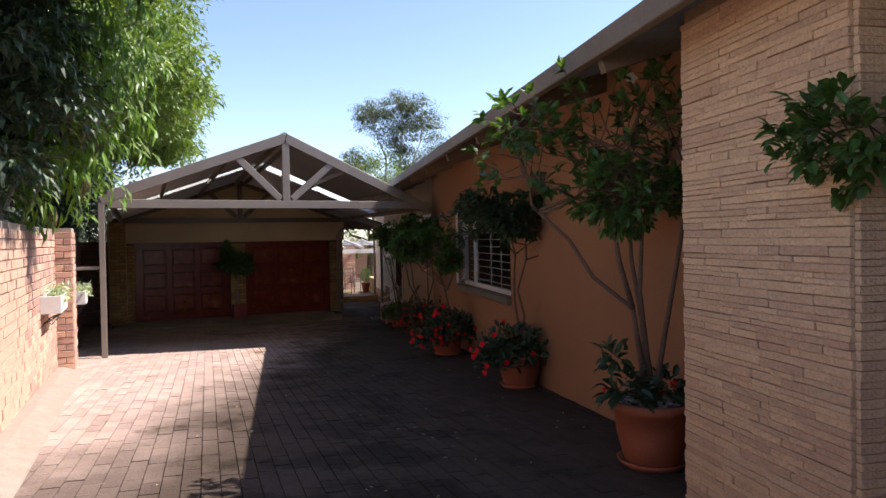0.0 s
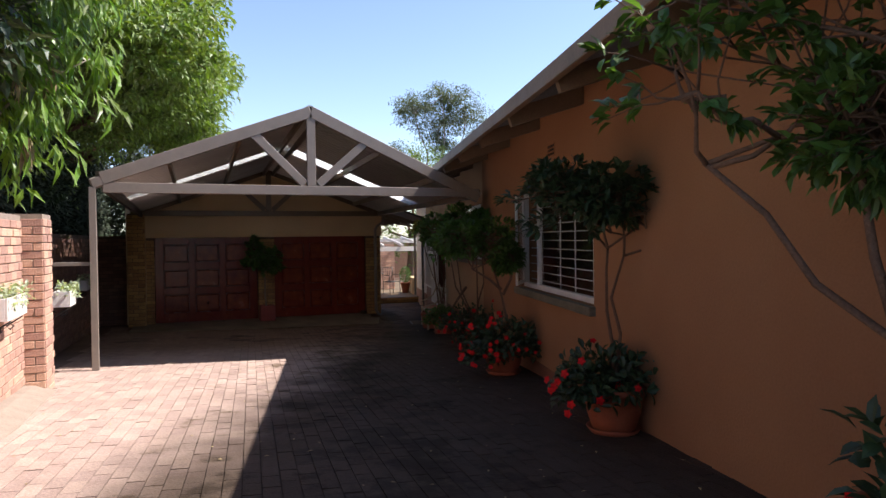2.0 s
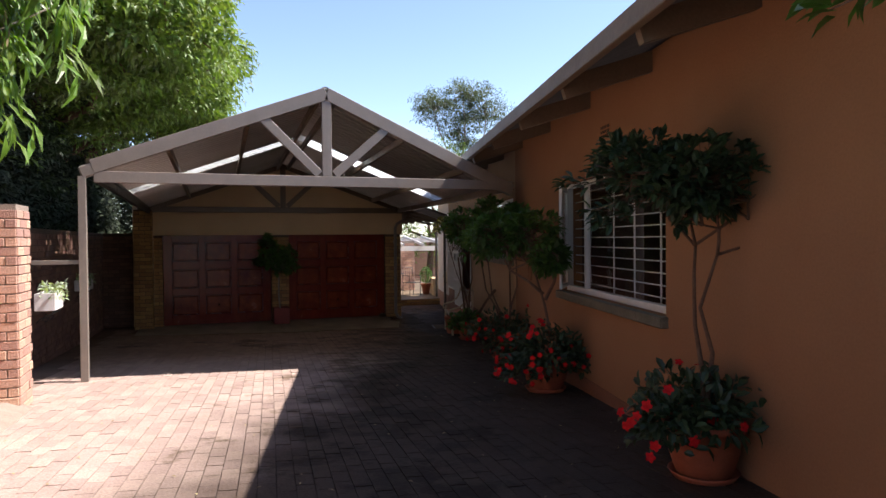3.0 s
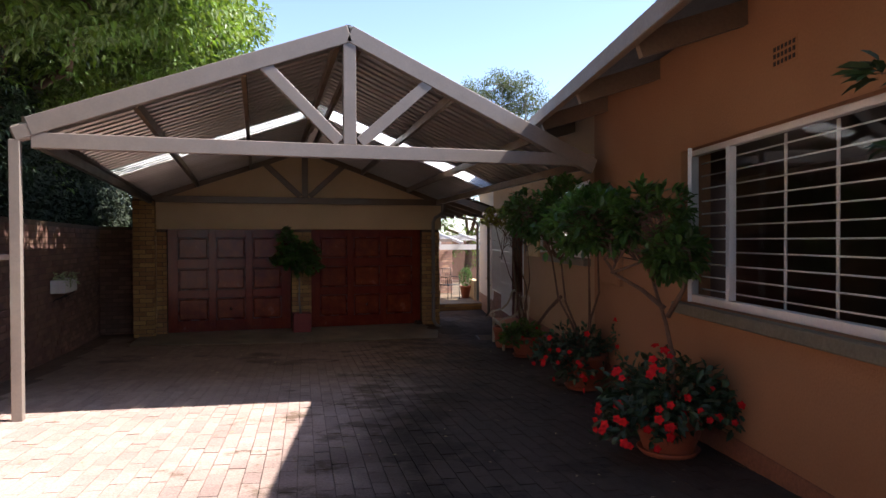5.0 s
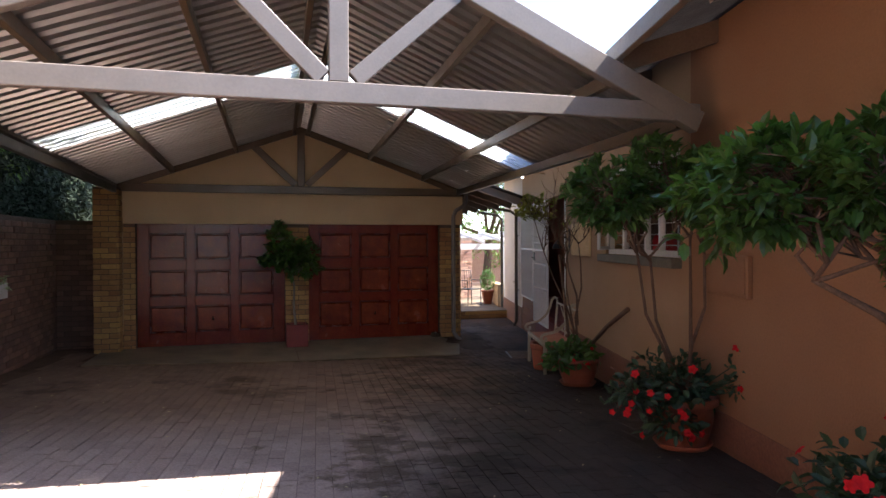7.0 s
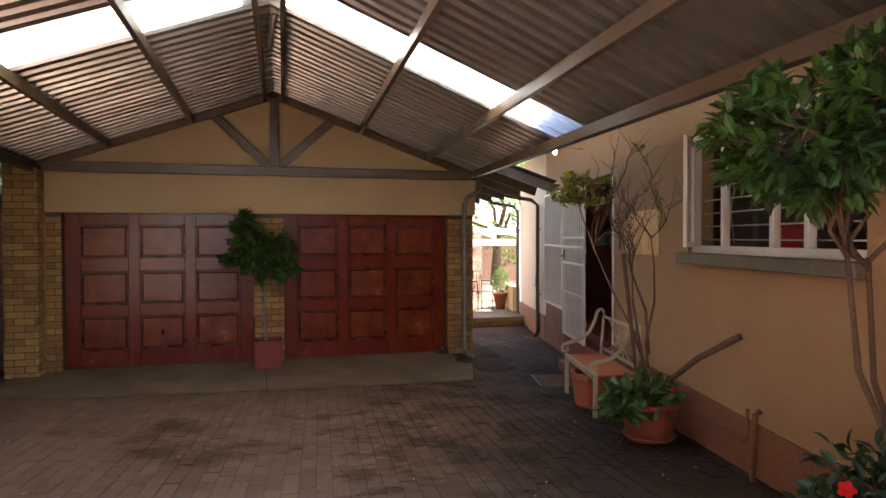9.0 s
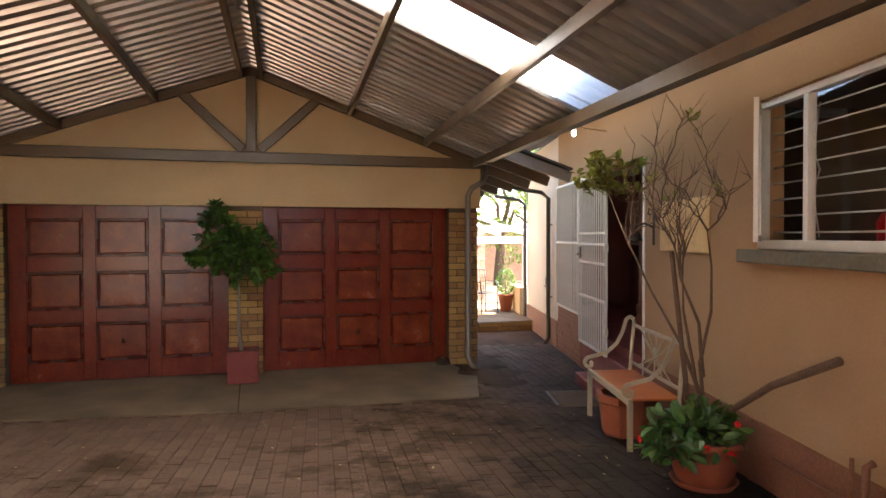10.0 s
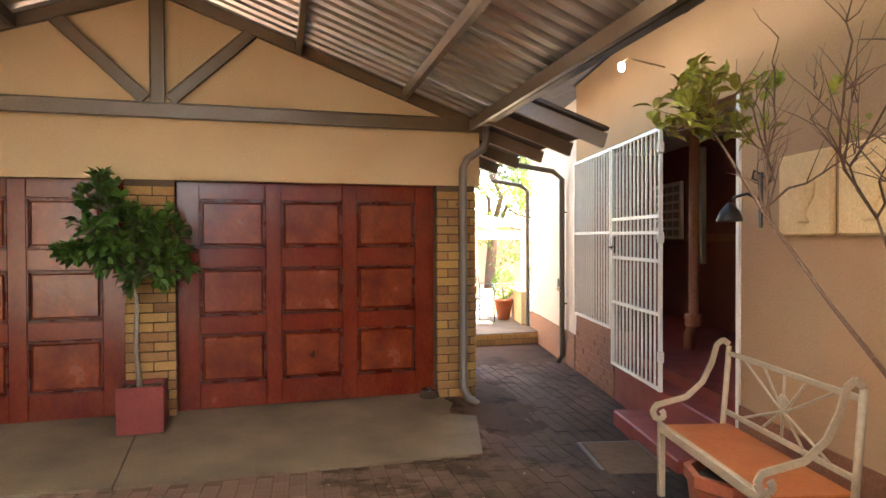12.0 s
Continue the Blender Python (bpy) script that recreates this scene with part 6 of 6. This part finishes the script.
brick_face(bpy.data.objects["wall_garden_end"], Matrix.Translation((-6.55, 0.42, 0)), 0.75, -0.05, 2.16, M_brick_darkened, 148)
pw = bpy.data.objects["wall_patio"]
brick_face(pw, Matrix.Translation((1.9, 6.9, 0)), 1.05, 0.1, 1.9, M_brick_red, 145)
# brick edge of the patio step
brick_face(bpy.data.objects["patio"], Matrix.Translation((1.2, 3.25, 0)), 3.0, -0.08, 0.10, M_brick_yellow, 146)
# low porch wall
brick_face(bpy.data.objects["wall_porch_low"], Matrix.Translation((11.12, 0.07, 0)) @ pose(0, 0, 0, 0, 0, 180), 1.46, -0.25, 0.60, M_plinth, 147, None, 0.008)


# stone strips
def stone_face(parent, m, length, z0, z1, seed):
    rng = random.Random(seed)
    z = z0
    shared = {}
    while z < z1:
        h = rng.choice((0.026, 0.031, 0.036, 0.042))
        x = 0.0
        while x < length - 0.005:
            ln = rng.choice((0.14, 0.2, 0.27, 0.34, 0.42))
            if x + ln > length - 0.06:
                ln = length - x
            d = rng.choice((0.018, 0.022, 0.026))
            key = (round(ln, 3), h, d)
            if key not in shared:
                shared[key] = unit_mesh("stone", ln - 0.0015, d + 0.02, h - 0.0015, M_stone, 0.003)
            ob = new("stone", shared[key])
            ob.matrix_world = m @ Matrix.Translation((x, 0.02, z)) @ pose(0, 0, 0, rng.uniform(-2.0, 2.0), rng.uniform(-0.5, 0.5), rng.uniform(-0.6, 0.6))
            ob.parent = parent
            x += ln
        z += h


sw = bpy.data.objects["wall_stone"]
stone_face(sw, Matrix.Translation((-7.28, 0.515, 0)) @ pose(0, 0, 0, 0, 0, 180), 1.14, 0.55, 3.22, 150)
stone_face(sw, Matrix.Translation((-8.42, 0.515, 0)) @ pose(0, 0, 0, 0, 0, -90), 0.62, 0.55, 3.22, 151)

# pavers in stretcher rows along the drive
rngP = random.Random(160)
PL, PW, PH = 0.222, 0.111, 0.05
ang = math.atan2(6.6, 0.62) - math.pi / 2
PM = Matrix.Translation((-2.6, -8.0, 0)) @ Matrix.Rotation(ang, 4, "Z")
shared = unit_mesh("paver", PW - 0.006, PL - 0.006, PH, M_paver, 0.004)
ground = bpy.data.objects["ground"]
rest = []
wall_n = Vector((-0.973, 0.232, 0))
i0, i1, j0, j1 = -48, 52, -46, 46
for i in range(i0, i1):
    for j in range(j0, j1):
        lx, ly = i * PW, j * PL + (PL / 2 if i % 2 else 0)
        c = PM @ Vector((lx + PW / 2, ly - PL / 2, 0))
        v = (c - Vector((-0.37, -9.74, 0))).dot(wall_n)
        if c.x < -6.2 or v < 0.02 or c.y < -17.6 or c.y > 3.2:
            continue
        if c.y > -9.0 and c.x < -6.5:
            continue
        if -5.8 < c.x < apron_edge(c.y) and c.y > -1.60:
            continue
        if c.y > -0.2 and c.x < 0.37:
            continue
        gx = ground_z(c.x + 0.05, c.y) - ground_z(c.x - 0.05, c.y)
        gy = ground_z(c.x, c.y + 0.05) - ground_z(c.x, c.y - 0.05)
        m = Matrix.Translation((c.x, c.y, ground_z(c.x, c.y) - PH + rngP.uniform(-0.0025, 0.0025))) @ pose(0, 0, 0, math.degrees(gy / 0.1) + rngP.uniform(-0.5, 0.5), -math.degrees(gx / 0.1) + rngP.uniform(-0.5, 0.5), math.degrees(ang) + rngP.uniform(-0.6, 0.6)) @ Matrix.Translation((-PW / 2, PL / 2, 0))
        if -2.7 < c.x < -0.25 and -4.6 < c.y < -1.6:
            ob = new("paver", shared)
            ob.matrix_world = m
            ob.parent = ground
        else:
            rest.append((m, PW - 0.006, PL - 0.006, PH))
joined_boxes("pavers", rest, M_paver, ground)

# fallen leaves on the paving
rngL = random.Random(170)
P, D, N = [], [], []
for i in range(420):
    x, y = rngL.uniform(-6.0, 0.5), rngL.uniform(-17, -1.7)
    if (Vector((x, y, 0)) - Vector((-0.37, -9.74, 0))).dot(wall_n) < 0.15:
        continue
    P.append(Vector((x, y, ground_z(x, y) + 0.006)))
    D.append(Vector((rngL.uniform(-1, 1), rngL.uniform(-1, 1), 0.08)).normalized())
    N.append(Vector((0, 0, 1)))
ob = new("fallen_leaves", leaf_mesh("fallen_leaves", P, D, N, 0.04, 0.018, M_litter, rngL, 0.2, 0.1))
tagged(ob, "small dry leaves and petals scattered over the paving", "leaves", "", "stuff")
